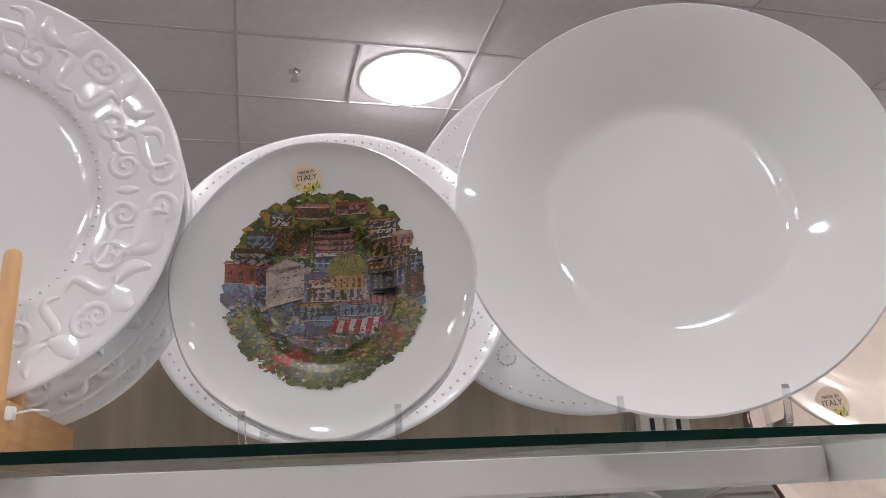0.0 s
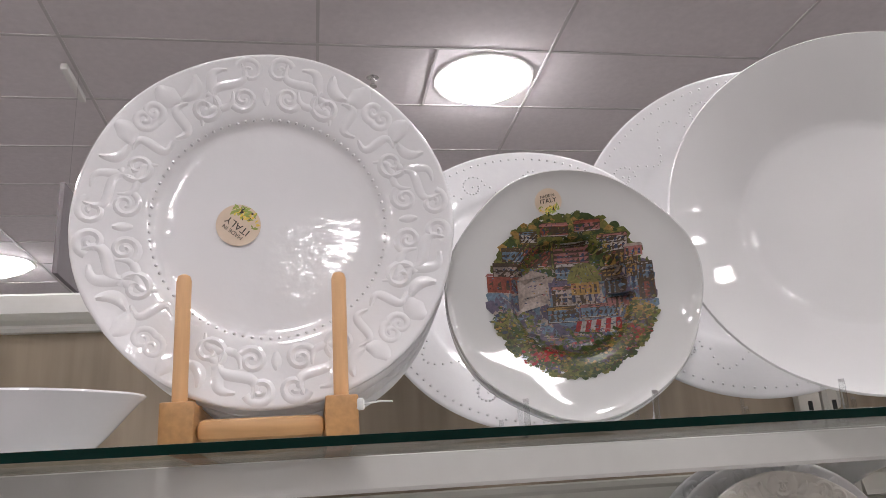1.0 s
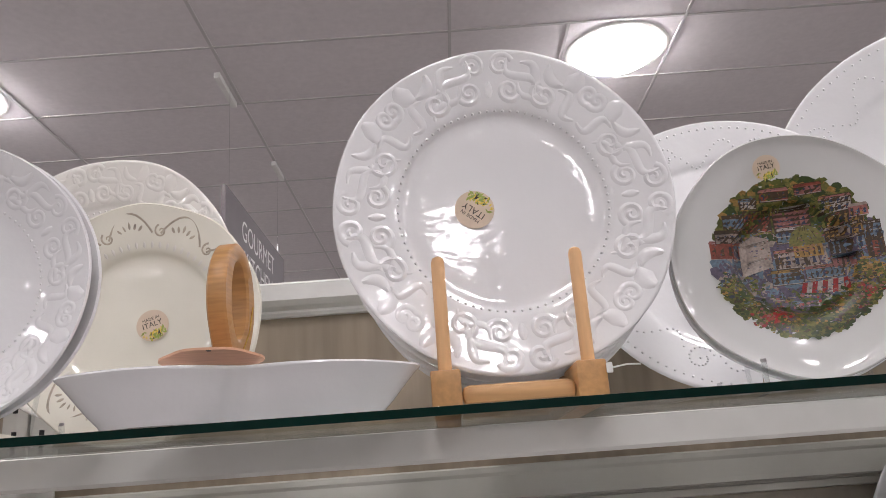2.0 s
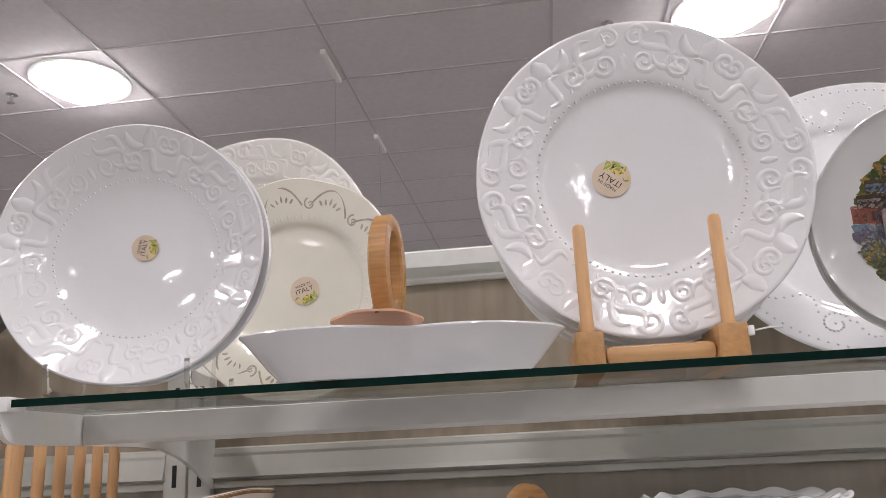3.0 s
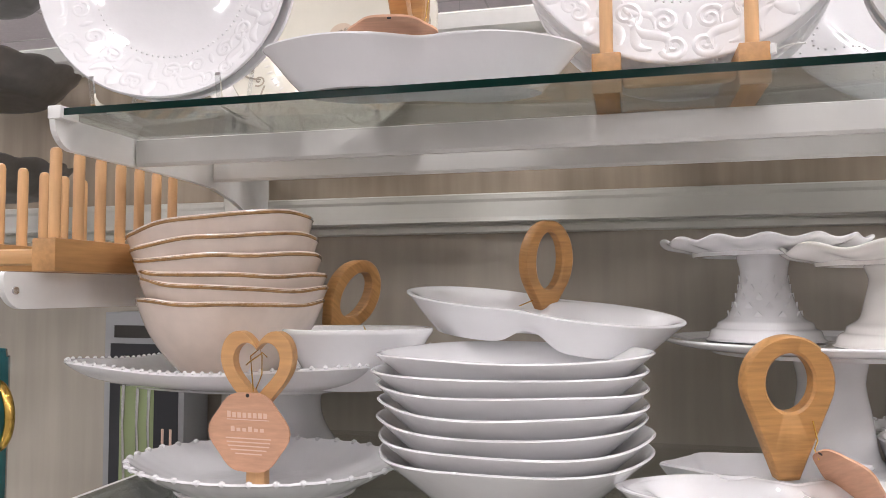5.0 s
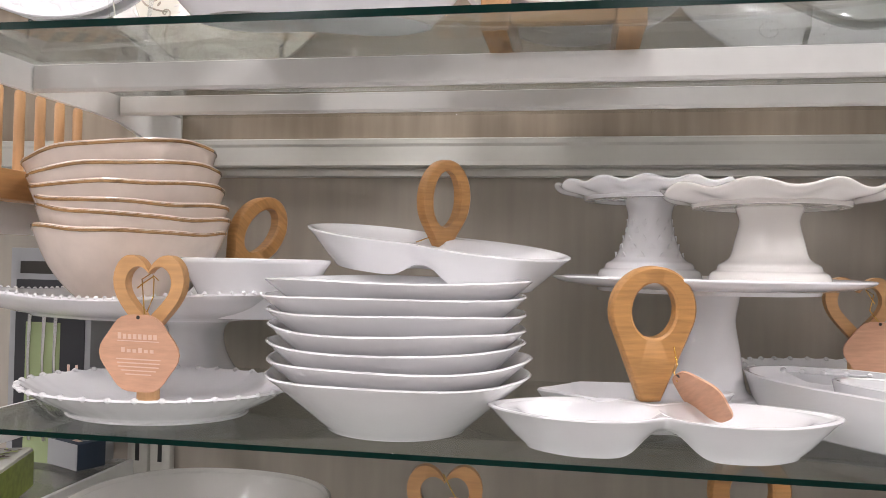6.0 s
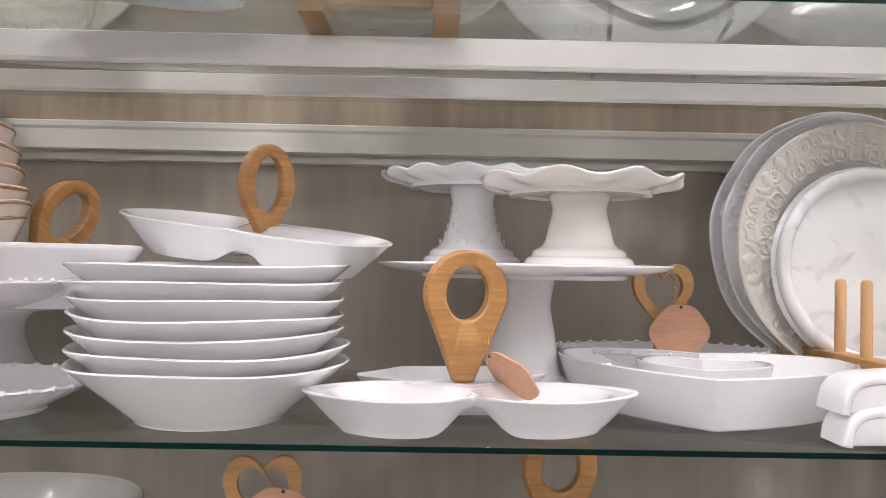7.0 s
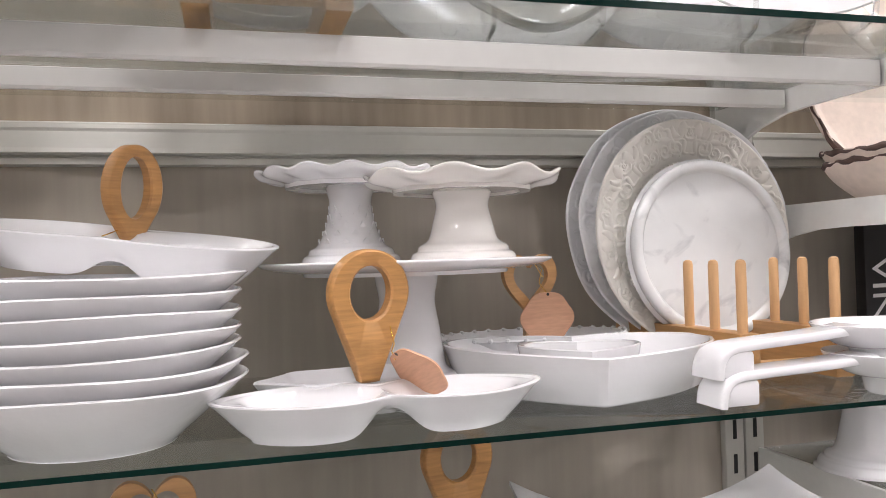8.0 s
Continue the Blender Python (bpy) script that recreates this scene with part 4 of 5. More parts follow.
def heart_outline(k, n=56, cz=0.0, cusp=1.0):
    out = []
    for i in range(n):
        t = 2 * math.pi * i / n
        out.append((k * 0.5 * (math.sin(t) ** 3 + math.sin(t) * abs(math.sin(t))) * 15.5 / 17, k * (13 * math.cos(t) - 5 * cusp * math.cos(2 * t) - 2 * cusp * math.cos(3 * t) - cusp * math.cos(4 * t)) / 17 + cz))
    return out


def heart_handle(parent, m, k=0.037, th=0.0095, stem=0.075):
    n = 56
    outer, inner = heart_outline(k, n, 0.0, 0.86), heart_outline(k * 0.65, n, k * 0.04, 0.70)
    rings = [[(x, y, z * 1.22 + stem + k * 1.0) for x, z in pts] for pts, y in ((outer, -th / 2), (outer, th / 2), (inner, th / 2), (inner, -th / 2), (outer, -th / 2))]
    bm = loft(rings)
    bmesh.ops.remove_doubles(bm, verts=bm.verts, dist=1e-5)
    ob = part("heart_handle", bm, PINE_X, parent, "pale wooden open-heart handle")
    ob.matrix_basis = m
    st = part("stem", box(-0.0095, 0.0095, -th / 2, th / 2, 0.0, stem, 0.0015), PINE, ob)
    return ob


def scalloped_dish(m, rx, ry, h, label, k=36, material=WHITE, name="scalloped_dish", foot=0.62, amp=0.028):
    t = thing(name, m, label, "dish")
    R = 1.0
    prof = smooth_profile([(0.0, 0.0), (foot, 0.0), (foot + 0.05, 0.004), (0.86, h * 0.62), (0.97, h * 0.95), (1.0, h), (0.985, h + 0.002), (0.95, h * 0.96), (0.84, h * 0.66), (foot, 0.007), (0.4, 0.005), (0.0, 0.005)], 4)
    bm = lathe(prof, 132, lambda a, r, z: (r * (1 + amp * abs(math.sin(k * a / 2)) * max(0, r - foot) / (1 - foot)), z + 0.0012 * abs(math.sin(k * a / 2)) * max(0, r - 0.72) / 0.28))
    for v in bm.verts:
        v.co.x *= rx
        v.co.y *= ry
    part("dish", bm, material, t)
    bm = bmesh.new()
    for i in range(k):
        a = 2 * math.pi * (i + 0.5) / k
        x, y, z = 1.008 * rx * math.cos(a), 1.008 * ry * math.sin(a), h + 0.002
        rows = [[(x + 0.0036 * c * math.cos(q * math.pi / 4), y + 0.0036 * c * math.sin(q * math.pi / 4), z + 0.0030 * u) for q in range(8)] for c, u in ((0.4, -0.9), (0.95, -0.2), (0.85, 0.5), (0.3, 0.95))]
        loft(rows, bm, cap=(True, True))
    tagged(part("rim_beading", bm, material, t), kind="stuff")
    return t


d = scalloped_dish(pose(-0.584, 0.538, LOW), 0.130, 0.100, 0.026, "white scalloped oval dish with beaded rim and wooden heart handle")
hh = heart_handle(d, pose(0.014, -0.042, 0.006, 0, 0, -4), 0.0395, stem=0.072)
tag(d, pose(0.011, -0.054, 0.062, 3, 0, -4), 0.0375)
twine(d, [(0.013, -0.050, 0.097), (0.012, -0.051, 0.112), (0.011, -0.052, 0.128), (0.014, -0.040, 0.134), (0.018, -0.044, 0.128), (0.021, -0.050, 0.112), (0.016, -0.051, 0.099)])
twine(d, [(0.006, -0.051, 0.120), (0.012, -0.053, 0.124), (0.022, -0.051, 0.131), (0.026, -0.050, 0.127)])
d = scalloped_dish(pose(0.115, 0.765, LOW), 0.125, 0.07, 0.040, "white scalloped dish with heart handle behind the heart-shaped tray")
heart_handle(d, pose(0.0, 0.0, 0.006, 0, 0, 6), 0.040, stem=0.062)
tag(d, pose(0.016, -0.016, 0.062, 4, 0, 4), 0.034, False)
twine(d, [(0.016, -0.018, 0.092), (0.008, -0.012, 0.105), (0.012, -0.012, 0.122), (0.004, -0.01, 0.128), (0.014, -0.01, 0.112)])

# ---- stacks of bowls ----


def white_bowl(m, k, label):
    R = 0.1165
    t = thing("bowl", m, label, "bowl", "stack of white bowls")
    prof = smooth_profile([(0, 0), (0.056, 0), (0.063, 0.002), (0.082, 0.018), (0.104, 0.037), (R, 0.048), (R + 0.0008, 0.0495), (R - 0.002, 0.0500), (0.100, 0.038), (0.078, 0.02), (0.055, 0.007), (0, 0.006)], 4)
    ph = 1.7 * k
    part("body", lathe(prof, 72, lambda a, r, z: (r * (1 + (0.020 * math.sin(5 * a + 0.4 + 0.25 * math.sin(ph)) + 0.008 * math.sin(2 * a + ph)) * (r / R) ** 3), z + 0.0009 * math.sin(3 * a + ph) * (r / R) ** 4)), WHITE, t)


for k in range(7):
    white_bowl(pose(-0.348 + 0.0015 * math.sin(2.3 * k), 0.532 + 0.001 * math.cos(3 * k), LOW + 0.0137 * k, 0.3 * math.sin(k), 0.4 * math.cos(1.7 * k), 7 * k), k, "white glazed bowl with an uneven rim in a stack")


def beige_bowl(m, k):
    R = 0.095
    t = thing("bowl", m, "beige stoneware bowl with a brown-gold rim in a stack", "bowl", "stack of beige bowls")
    ph = 2.1 * k
    wob = lambda a, r, z: (r * (1 + (0.014 * math.sin(3 * a + ph) + 0.006 * math.sin(8 * a + ph)) * (r / R) ** 2), z + (0.0016 * math.sin(2 * a + ph) + 0.0010 * math.sin(5 * a + 2 * ph) + 0.0003 * math.sin(9 * a + ph)) * (r / R) ** 4)
    prof = smooth_profile([(0, 0), (0.030, 0), (0.037, 0.003), (0.062, 0.025), (0.082, 0.052), (R, 0.082), (R + 0.0005, 0.085), (R - 0.003, 0.085), (0.079, 0.054), (0.058, 0.028), (0.034, 0.008), (0, 0.007)], 4)
    part("body", lathe(prof, 72, wob), BEIGE, t)
    part("rim", hoop([(R - 0.0034, 0.0845), (R - 0.0030, 0.0858), (R, 0.0861), (R + 0.0012, 0.0855), (R + 0.0012, 0.0828), (R - 0.0004, 0.0822)], 72, wob), BROWN, t, "brown-gold glazed rim")


for k, (z, tx, ty) in enumerate(((0, 0, 0.6), (0.0185, 0.4, 3.8), (0.029, 0.2, 2.2), (0.0445, 0.3, -1.2), (0.0605, 0.6, -4.3), (0.0785, 1.0, -7.4))):
    beige_bowl(pose(-0.656, 0.600, 1.3755 + z, tx, ty, 0) @ pose(0, 0, 0, 0, 0, 40 * k), k)

# ---- pedestal plates and cake stands ----


def square_stand():
    """A square beaded plate on a pedestal, turned on its corner."""
    t = thing("pedestal_plate", pose(-0.650, 0.687, LOW, 0, 0, -3), "square white beaded plate on a round pedestal foot", "cake stand")
    n = 96
    prof = smooth_profile([(0.0, 0.0), (0.62, 0.0), (0.72, 0.003), (0.9, 0.011), (1.0, 0.022), (1.0, 0.026), (0.97, 0.026), (0.86, 0.014), (0.68, 0.007), (0.4, 0.006), (0.0, 0.006)], 3)

    def sq(a):
        c, s = abs(math.cos(a)), abs(math.sin(a))
        return 0.168 / (c ** 7 + s ** 7) ** (1 / 7)
    rings = [[(r * sq(2 * math.pi * i / n) * math.cos(2 * math.pi * i / n), r * sq(2 * math.pi * i / n) * math.sin(2 * math.pi * i / n), 0.081 + z + 0.008 * r ** 4 * abs(math.sin(4 * math.pi * i / n)) ** 3) for i in range(n)] for r, z in prof]
    part("plate", loft(rings, cap=(True, True)), WHITE, t)
    bm = bmesh.new()
    for i in range(112):
        a = 2 * math.pi * i / 112
        k = sq(a) * 0.995
        x, y, z = k * math.cos(a), k * math.sin(a), 0.1075 + 0.008 * abs(math.sin(2 * a)) ** 3
        rows = [[(x + 0.0027 * c * math.cos(q * math.pi / 3), y + 0.0027 * c * math.sin(q * math.pi / 3), z + 0.0025 * s) for q in range(6)] for c, s in ((0.5, -0.9), (1.0, 0.0), (0.7, 0.7), (0.2, 1.0))]
        loft(rows, bm, cap=(True, True))
    tagged(part("rim_beading", bm, WHITE, t), kind="stuff")
    part("pedestal", lathe(smooth_profile([(0.0, 0.0), (0.058, 0.0), (0.060, 0.006), (0.048, 0.016), (0.034, 0.040), (0.031, 0.065), (0.042, 0.079), (0.05, 0.0815), (0.0, 0.0815)], 4), 48), WHITE, t).location = (0.028, 0, 0)


square_stand()


def cake_stand(m, R, h, waves, amp, label, base=0.053, neck=0.027, material=WHITE, relief=False, thick=0.008):
    t = thing("cake_stand", m, label, "cake stand", "pedestal cake stands")
    top = smooth_profile([(0.0, h - thick), (R * 0.55, h - thick), (R * 0.70, h - thick * 0.9), (R * 0.78, h - 0.005), (R * 0.94, h - 0.001), (R, h + 0.003), (R * 1.004, h + 0.0055), (R * 0.975, h + 0.006), (R * 0.88, h + 0.002), (R * 0.76, h), (0, h)], 3)
    if waves:
        wob = lambda a, r, z: (r * (1 + 0.02 * math.sin(waves * a + 1.2) * (r / R) ** 3), z + amp * math.sin(waves * a) * max(0, r / R - 0.62) / 0.38)
    else:
        wob = lambda a, r, z: (r, z)
    part("top", lathe(top, 144, wob), material, t)
    part("foot_ring", hoop([(R * 0.60, h - thick - 0.003), (R * 0.70, h - thick - 0.003), (R * 0.71, h - thick * 0.8), (R * 0.58, h - thick * 0.8)], 64), material, t)
    prof = smooth_profile([(0.0, 0.0), (base, 0.0), (base + 0.001, 0.004), (base * 0.97, 0.011), (base * 0.88, 0.014), (base * 0.84, 0.019), (base * 0.66, 0.026), (neck * 1.15, h * 0.50), (neck, h * 0.72), (neck * 1.08, h - thick), (0.0, h - thick)], 4)
    part("pedestal", lathe(prof, 64), material, t)
    if relief:
        bm = bmesh.new()
        for k in range(10):
            for j in range(5):
                a = 2 * math.pi * (k + 0.5 * (j % 2)) / 10
                z = 0.026 + j * 0.009
                r = interp(sorted((pz, pr) for pr, pz in prof if pr > 0.01 and pz > 0.018), z)
                rows = [[((r + d) * math.cos(a + u), (r + d) * math.sin(a + u), z + v * 0.005) for u, v in ((-0.12, 0), (0, -1), (0.12, 0), (0, 1))] for d in (-0.0012, 0.0007)]
                loft(rows, bm, cap=(False, True))
        part("leaf_relief", bm, material, t)
    return t


cake_stand(pose(-0.060, 0.678, LOW), 0.155, 0.132, 0, 0, "tall white cake stand with a plain round top", base=0.062, neck=0.030, thick=0.006)
cake_stand(pose(-0.113, 0.712, LOW + 0.1325), 0.100, 0.097, 14, 0.0024, "white ruffled cake stand with embossed foot on another stand", base=0.054, neck=0.023, relief=True)
cake_stand(pose(-0.010, 0.628, LOW + 0.1325), 0.101, 0.084, 9, 0.0036, "warm white cake stand with wavy rim on another stand", base=0.054, neck=0.027, material=WARM)


def leaf_dish():
    """A small leaf-shaped dish behind the twin dish."""
    t = thing("leaf_dish", pose(-0.135, 0.585, LOW, 0, 0, 8), "small white leaf-shaped dish with pointed corners", "dish")
    rim = []
    for i in range(48):
        a = 2 * math.pi * i / 48
        k = 1 + 0.16 * abs(math.cos(3 * a)) ** 5
        rim.append((0.078 * k * math.cos(a), 0.046 * k * math.sin(a)))
    rings = [[(x * s, y * s, z) for x, y in rim] for s, z in ((0.02, 0), (0.66, 0), (0.85, 0.014), (1.0, 0.032), (0.985, 0.034), (0.94, 0.031), (0.8, 0.016), (0.62, 0.006), (0.02, 0.005))]
    part("dish", loft(rings, cap=(True, True)), WHITE, t)


leaf_dish()


def heart_tray():
    """A deep heart-shaped tray with a small heart bowl inside, its point to the front."""
    t = thing("heart_tray", pose(0.108, 0.598, LOW, 0, 0, -15), "deep white heart-shaped serving tray with an inner heart bowl", "tray")

    def outline(k, n=96):
        out = []
        for i in range(n):
            a = 2 * math.pi * i / n
            x = math.sin(a)
            out.append((k * x, k * (0.68 * math.cos(a) + 0.46 * (x * x + 0.0004) ** 0.42 - 0.14)))
        return out
    R, h = 0.146, 0.045
    rings = [[(x, y, z) for x, y in outline(k)] for k, z in ((0.003, 0), (R * 0.86, 0), (R * 0.90, 0.003), (R * 0.97, h * 0.7), (R, h), (R * 0.99, h + 0.0015), (R * 0.965, h + 0.001), (R * 0.93, h * 0.7), (R * 0.85, 0.008), (R * 0.8, 0.006), (0.003, 0.006))]
    part("tray", loft(rings, cap=(True, True)), WHITE, t)
    R, h = 0.066, 0.043
    rings = [[(x, y + 0.012, z) for x, y in outline(k)] for k, z in ((R * 0.86, 0.0062), (R * 0.96, h * 0.7), (R, h), (R * 0.97, h + 0.001), (R * 0.90, h), (R * 0.8, 0.012), (0.002, 0.010))]
    part("inner_bowl", loft(rings, cap=(True, True)), WHITE, t)


heart_tray()


def spoon_rest(m):
    """A long ceramic spoon rest: ribbon handle with a turned-down end that runs into a shallow bowl."""
    t = thing("spoon_rest", m, "long white ceramic spoon rest with a square-ended handle", "spoon rest", "spoon rests")
    path = [(-0.002, 0.000, 0.040), (-0.001, 0.008, 0.040), (0.001, 0.015, 0.0395), (0.005, 0.0205, 0.039), (0.011, 0.0240, 0.038), (0.020, 0.0260, 0.037), (0.050, 0.0275, 0.036), (0.100, 0.0295, 0.036), (0.140, 0.0320, 0.038), (0.158, 0.0335, 0.046)]
    rings = []
    for k, (x, z, w) in enumerate(path):
        (x0, z0, _), (x1, z1, _) = path[max(0, k - 1)], path[min(len(path) - 1, k + 1)]
        q = math.hypot(x1 - x0, z1 - z0)
        nx, nz = -(z1 - z0) / q, (x1 - x0) / q
        ring = []
        for i in range(24):
            a = 2 * math.pi * i / 24
            c, s = math.cos(a), math.sin(a)
            u, v = w / 2 * math.copysign(abs(c) ** 0.35, c), 0.0046 * math.copysign(abs(s) ** 0.55, s)
            ring.append((x + nx * v, u, z + nz * v))
        rings.append(ring)
    part("handle", loft(rings, cap=(True, True)), WHITE, t)
    part("end_web", box(0.000, 0.036, -0.017, 0.017, 0.0, 0.0235, 0.004), WHITE, t)
    bm = lathe(smooth_profile([(0, 0.014), (0.03, 0.015), (0.048, 0.026), (0.056, 0.036), (0.0545, 0.0375), (0.046, 0.030), (0.03, 0.020), (0, 0.018)], 3), 56)
    for v in bm.verts:
        v.co.x = 0.192 + v.co.x * 1.1
    part("bowl", bm, WHITE, t)
    part("foot", lathe([(0, -0.002), (0.02, -0.002), (0.023, 0.001), (0.026, 0.016), (0, 0.016)], 32), WHITE, t).location = (0.192, 0, 0)


spoon_rest(pose(0.166, 0.462, LOW + 0.002, 0, 0, 0))
spoon_rest(pose(0.164, 0.464, LOW + 0.0265, 0, -0.5, 3))

# ---- plates in the lower rack ----


def lower_rack_plates():
    t = thing("marble_plate", stand_pose(0.3316, 0.6990, 1.4265, 6, 1), "round pale grey marble serving plate standing in a wooden rack", "plate")
    R = 0.1115
    part("dish", lathe(smooth_profile([(0, 0), (R * 0.80, 0.0), (R * 0.86, 0.0012), (R * 0.895, 0.0055), (R * 0.94, 0.0065), (R * 0.985, 0.0045), (R, 0.0), (R * 0.985, -0.006), (R * 0.95, -0.008), (0, -0.008)], 3), 96), MARBLE, t)
    t, zs = plate(stand_pose(0.3318, 0.7295, 1.4490, 4.2, 4.5), 0.1468, "ivory plate with carved scroll rim standing in a wooden rack", 0.016, 0.58, material=IVORY, group="plates in the lower rack")
    scroll_relief(t, 0.1468, zs, IVORY, 7, 0.0013, 0.2)
    for i, R in ((1, 0.1545), (2, 0.1600)):
        t, zs = plate(stand_pose(0.336 + 0.002 * i, 0.733 + 0.027 * i, 1.4570 + 0.001 * i, 4.5, 2 - 2 * i), R, "white embossed dinner plate standing in a wooden rack", 0.016, 0.58, group="plates in the lower rack", wob=SOFT_RIM(R, 0.005, 9))
        scroll_relief(t, R, zs, WHITE, 5, 0.0010, 0.5 * i)


lower_rack_plates()


def small_bowl():
    """A small bowl with a leaning ring handle on the square plate."""
    t = thing("snack_dish", pose(-0.514, 0.600, 1.3745, 0, 0, 10), "small white bowl with a leaning bamboo ring handle", "dish")
    part("bowl", lobe(bmesh.new(), 0.0, 1, 0.076, 0.058, 0.060, 0.0), WHITE, t)
    part("bowl", lobe(bmesh.new(), -0.012, -1, 0.05, 0.05, 0.030), WHITE, t).location = (-0.01, 0.075, 0.01)
    ring_handle("handle", pose(-0.048, 0.094, 0.054) @ pose(0, 0, 0, 0, 40, 50), t, BAMBOO, 0.033, 0.038, (0.0175, 0.0230), 0.017, 1.34)
    twine(t, [(0.0, 0.034, 0.060), (0.004, 0.032, 0.052), (0.010, 0.03, 0.045)])


small_bowl()

# ---- third shelf ----


def low_bowl():
    t = thing("bowl", pose(-0.575, 0.60, THIRD), "wide warm white bowl on the lowest glass shelf", "bowl")
    prof = smooth_profile([(0, 0), (0.06, 0), (0.10, 0.04), (0.135, 0.11), (0.136, 0.113), (0.131, 0.112), (0.095, 0.045), (0.05, 0.01), (0, 0.008)], 4)
    bm = lathe(prof, 72, lambda a, r, z: (r * (1 + 0.01 * math.sin(4 * a)), z + 0.002 * math.sin(3 * a)))
    part("body", bm, WARM, t)
    part("rim", hoop([(0.131, 0.1125), (0.1335, 0.115), (0.137, 0.1135), (0.1355, 0.108)], 72, lambda a, r, z: (r * (1 + 0.01 * math.sin(4 * a)), z + 0.002 * math.sin(3 * a))), WARM, t)


low_bowl()
d = scalloped_dish(pose(-0.300, 0.60, THIRD + 0.0), 0.125, 0.10, 0.095, "deep white scalloped dish with wooden heart handle", foot=0.5)
hh = heart_handle(d, pose(-0.012, -0.01, 0.006, 0, 0, 5), 0.040, stem=0.095)
tag(d, pose(0.006, -0.03, 0.118, 4, 10, 5), 0.034, False)
twine(d, [(-0.012, -0.02, 0.168), (-0.004, -0.022, 0.154), (0.003, -0.028, 0.146)])
twin_dish(pose(-0.03, 0.585, THIRD + 0.055, 0, 0, 0), "white twin-bowl snack dish with bamboo ring handle on the lowest shelf", pose(0, 0, 0, 0, 0, 10), (0.0, 0.02, 0.030))
scalloped_dish(pose(-0.03, 0.590, THIRD), 0.11, 0.09, 0.054, "white dish under the snack dish on the lowest shelf")


def swoop_tray():
    """A rectangular tray whose corners sweep upward."""
    t = thing("serving_tray", pose(0.222, 0.62, THIRD + 0.030, 0, 0, -8), "white rectangular serving tray with upswept corners", "tray")
    rows_top, rows_bot = [], []
    for j in range(13):
        v = j / 6 - 1
        top, bot = [], []
        for i in range(21):
            u = i / 10 - 1
            z = 0.042 * (abs(u) ** 2.2) + 0.010 * v * v + 0.004
            top.append((0.165 * u, 0.10 * v * (1 - 0.06 * (1 - u * u)), z + 0.006))
            bot.append((0.165 * u, 0.10 * v * (1 - 0.06 * (1 - u * u)), z))
        rows_top.append(top)
        rows_bot.append(bot)
    bm = loft(rows_top, close=False)
    loft(rows_bot, bm, close=False)
    for a, b in ((rows_top[0], rows_bot[0]), (rows_top[-1], rows_bot[-1]), ([r[0] for r in rows_top], [r[0] for r in rows_bot]), ([r[-1] for r in rows_top], [r[-1] for r in rows_bot])):
        loft([a, b], bm, close=False)
    bmesh.ops.remove_doubles(bm, verts=bm.verts, dist=1e-6)
    part("tray", bm, WHITE, t)
    part("foot", box(-0.05, 0.05, -0.05, 0.05, -0.030, 0.008, 0.004), WHITE, t)


swoop_tray()

# ---- neighbouring bay with the wooden rack ----
SIDE_Z = 1.152
LX0, LX1 = XL - BAY + 0.015, XL - 0.012
LSHELF = 1.4905


def metal_shelf(x0, x1, z, label, front=FRONT, deck=None):
    t = thing("lipped_shelf", pose(0, 0, 0), label, "shelf", "white lipped shelves")
    o = part("deck", box(x0 + 0.012, x1 - 0.012, front + 0.014, BACK - 0.018, z - 0.006, z, 0.001), deck or STEEL, t)
    o.visible_shadow = deck is None
    part("front_lip", box(x0 + 0.012, x1 - 0.012, front + 0.008, front + 0.0138, z - 0.024, z - 0.001, 0.0015), STEEL, t)
    for x in (x0 + 0.006, x1 - 0.006):
        bracket(t, x, z - 0.001, front, 0.034, 0.07)
        part("screw", lathe([(0, 0), (0.004, 0), (0.0035, 0.0012), (0, 0.0015)], 14), CHROME, t).matrix_basis = pose(x + 0.0032, front + 0.014, z - 0.018, 0, 90, 0)
    return t


metal_shelf(LX0, LX1, LSHELF, "glass shelf with a white lip and rounded bracket ends", deck=GLASS)
glass_shelf(LX0 - 0.005, LX1 + 0.005, SIDE_Z, rails=False, th=0.005, label="clear glass shelf of the neighbouring bay")
peg_rack(pose(-0.8425, 0.488, LSHELF), (-0.0625, 0.0625), [0.0325 * k for k in range(7)], "pale beech plate rack with empty pegs on a white shelf", peg_h=0.100, bar=(0.026, 0.0315), dy=0.014)


def tiered_stand(x, y, z):
    """A three-tier stand of scalloped metal trays on one pole."""
    t = thing("tiered_stand", pose(x, y, z), "dark grey metal stand with three scalloped trays", "tiered stand")
    part("pole", lathe([(0, 0.004), (0.006, 0.004), (0.006, 0.43), (0.012, 0.44), (0.0, 0.452)], 16), SLATE, t)
    part("foot", lathe([(0, 0), (0.06, 0), (0.055, 0.006), (0, 0.008)], 32), SLATE, t)
    for R, h in ((0.116, 0.108), (0.122, 0.240), (0.090, 0.372)):
        prof = smooth_profile([(0, 0), (R * 0.6, 0), (R * 0.75, 0.004), (R * 0.92, 0.026), (R, 0.038), (R, 0.040), (R * 0.9, 0.028), (R * 0.73, 0.007), (0, 0.003)], 3)
        o = part("tray", lathe(prof, 120, lambda a, r, q: (r * (1 + 0.04 * abs(math.sin(8 * a)) * (r / R) ** 4), q + 0.004 * abs(math.sin(8 * a)) * (r > 0.9 * R))), SLATE, t)
        o.location = (0, 0, h)


tiered_stand(-1.10, 0.715, LSHELF)


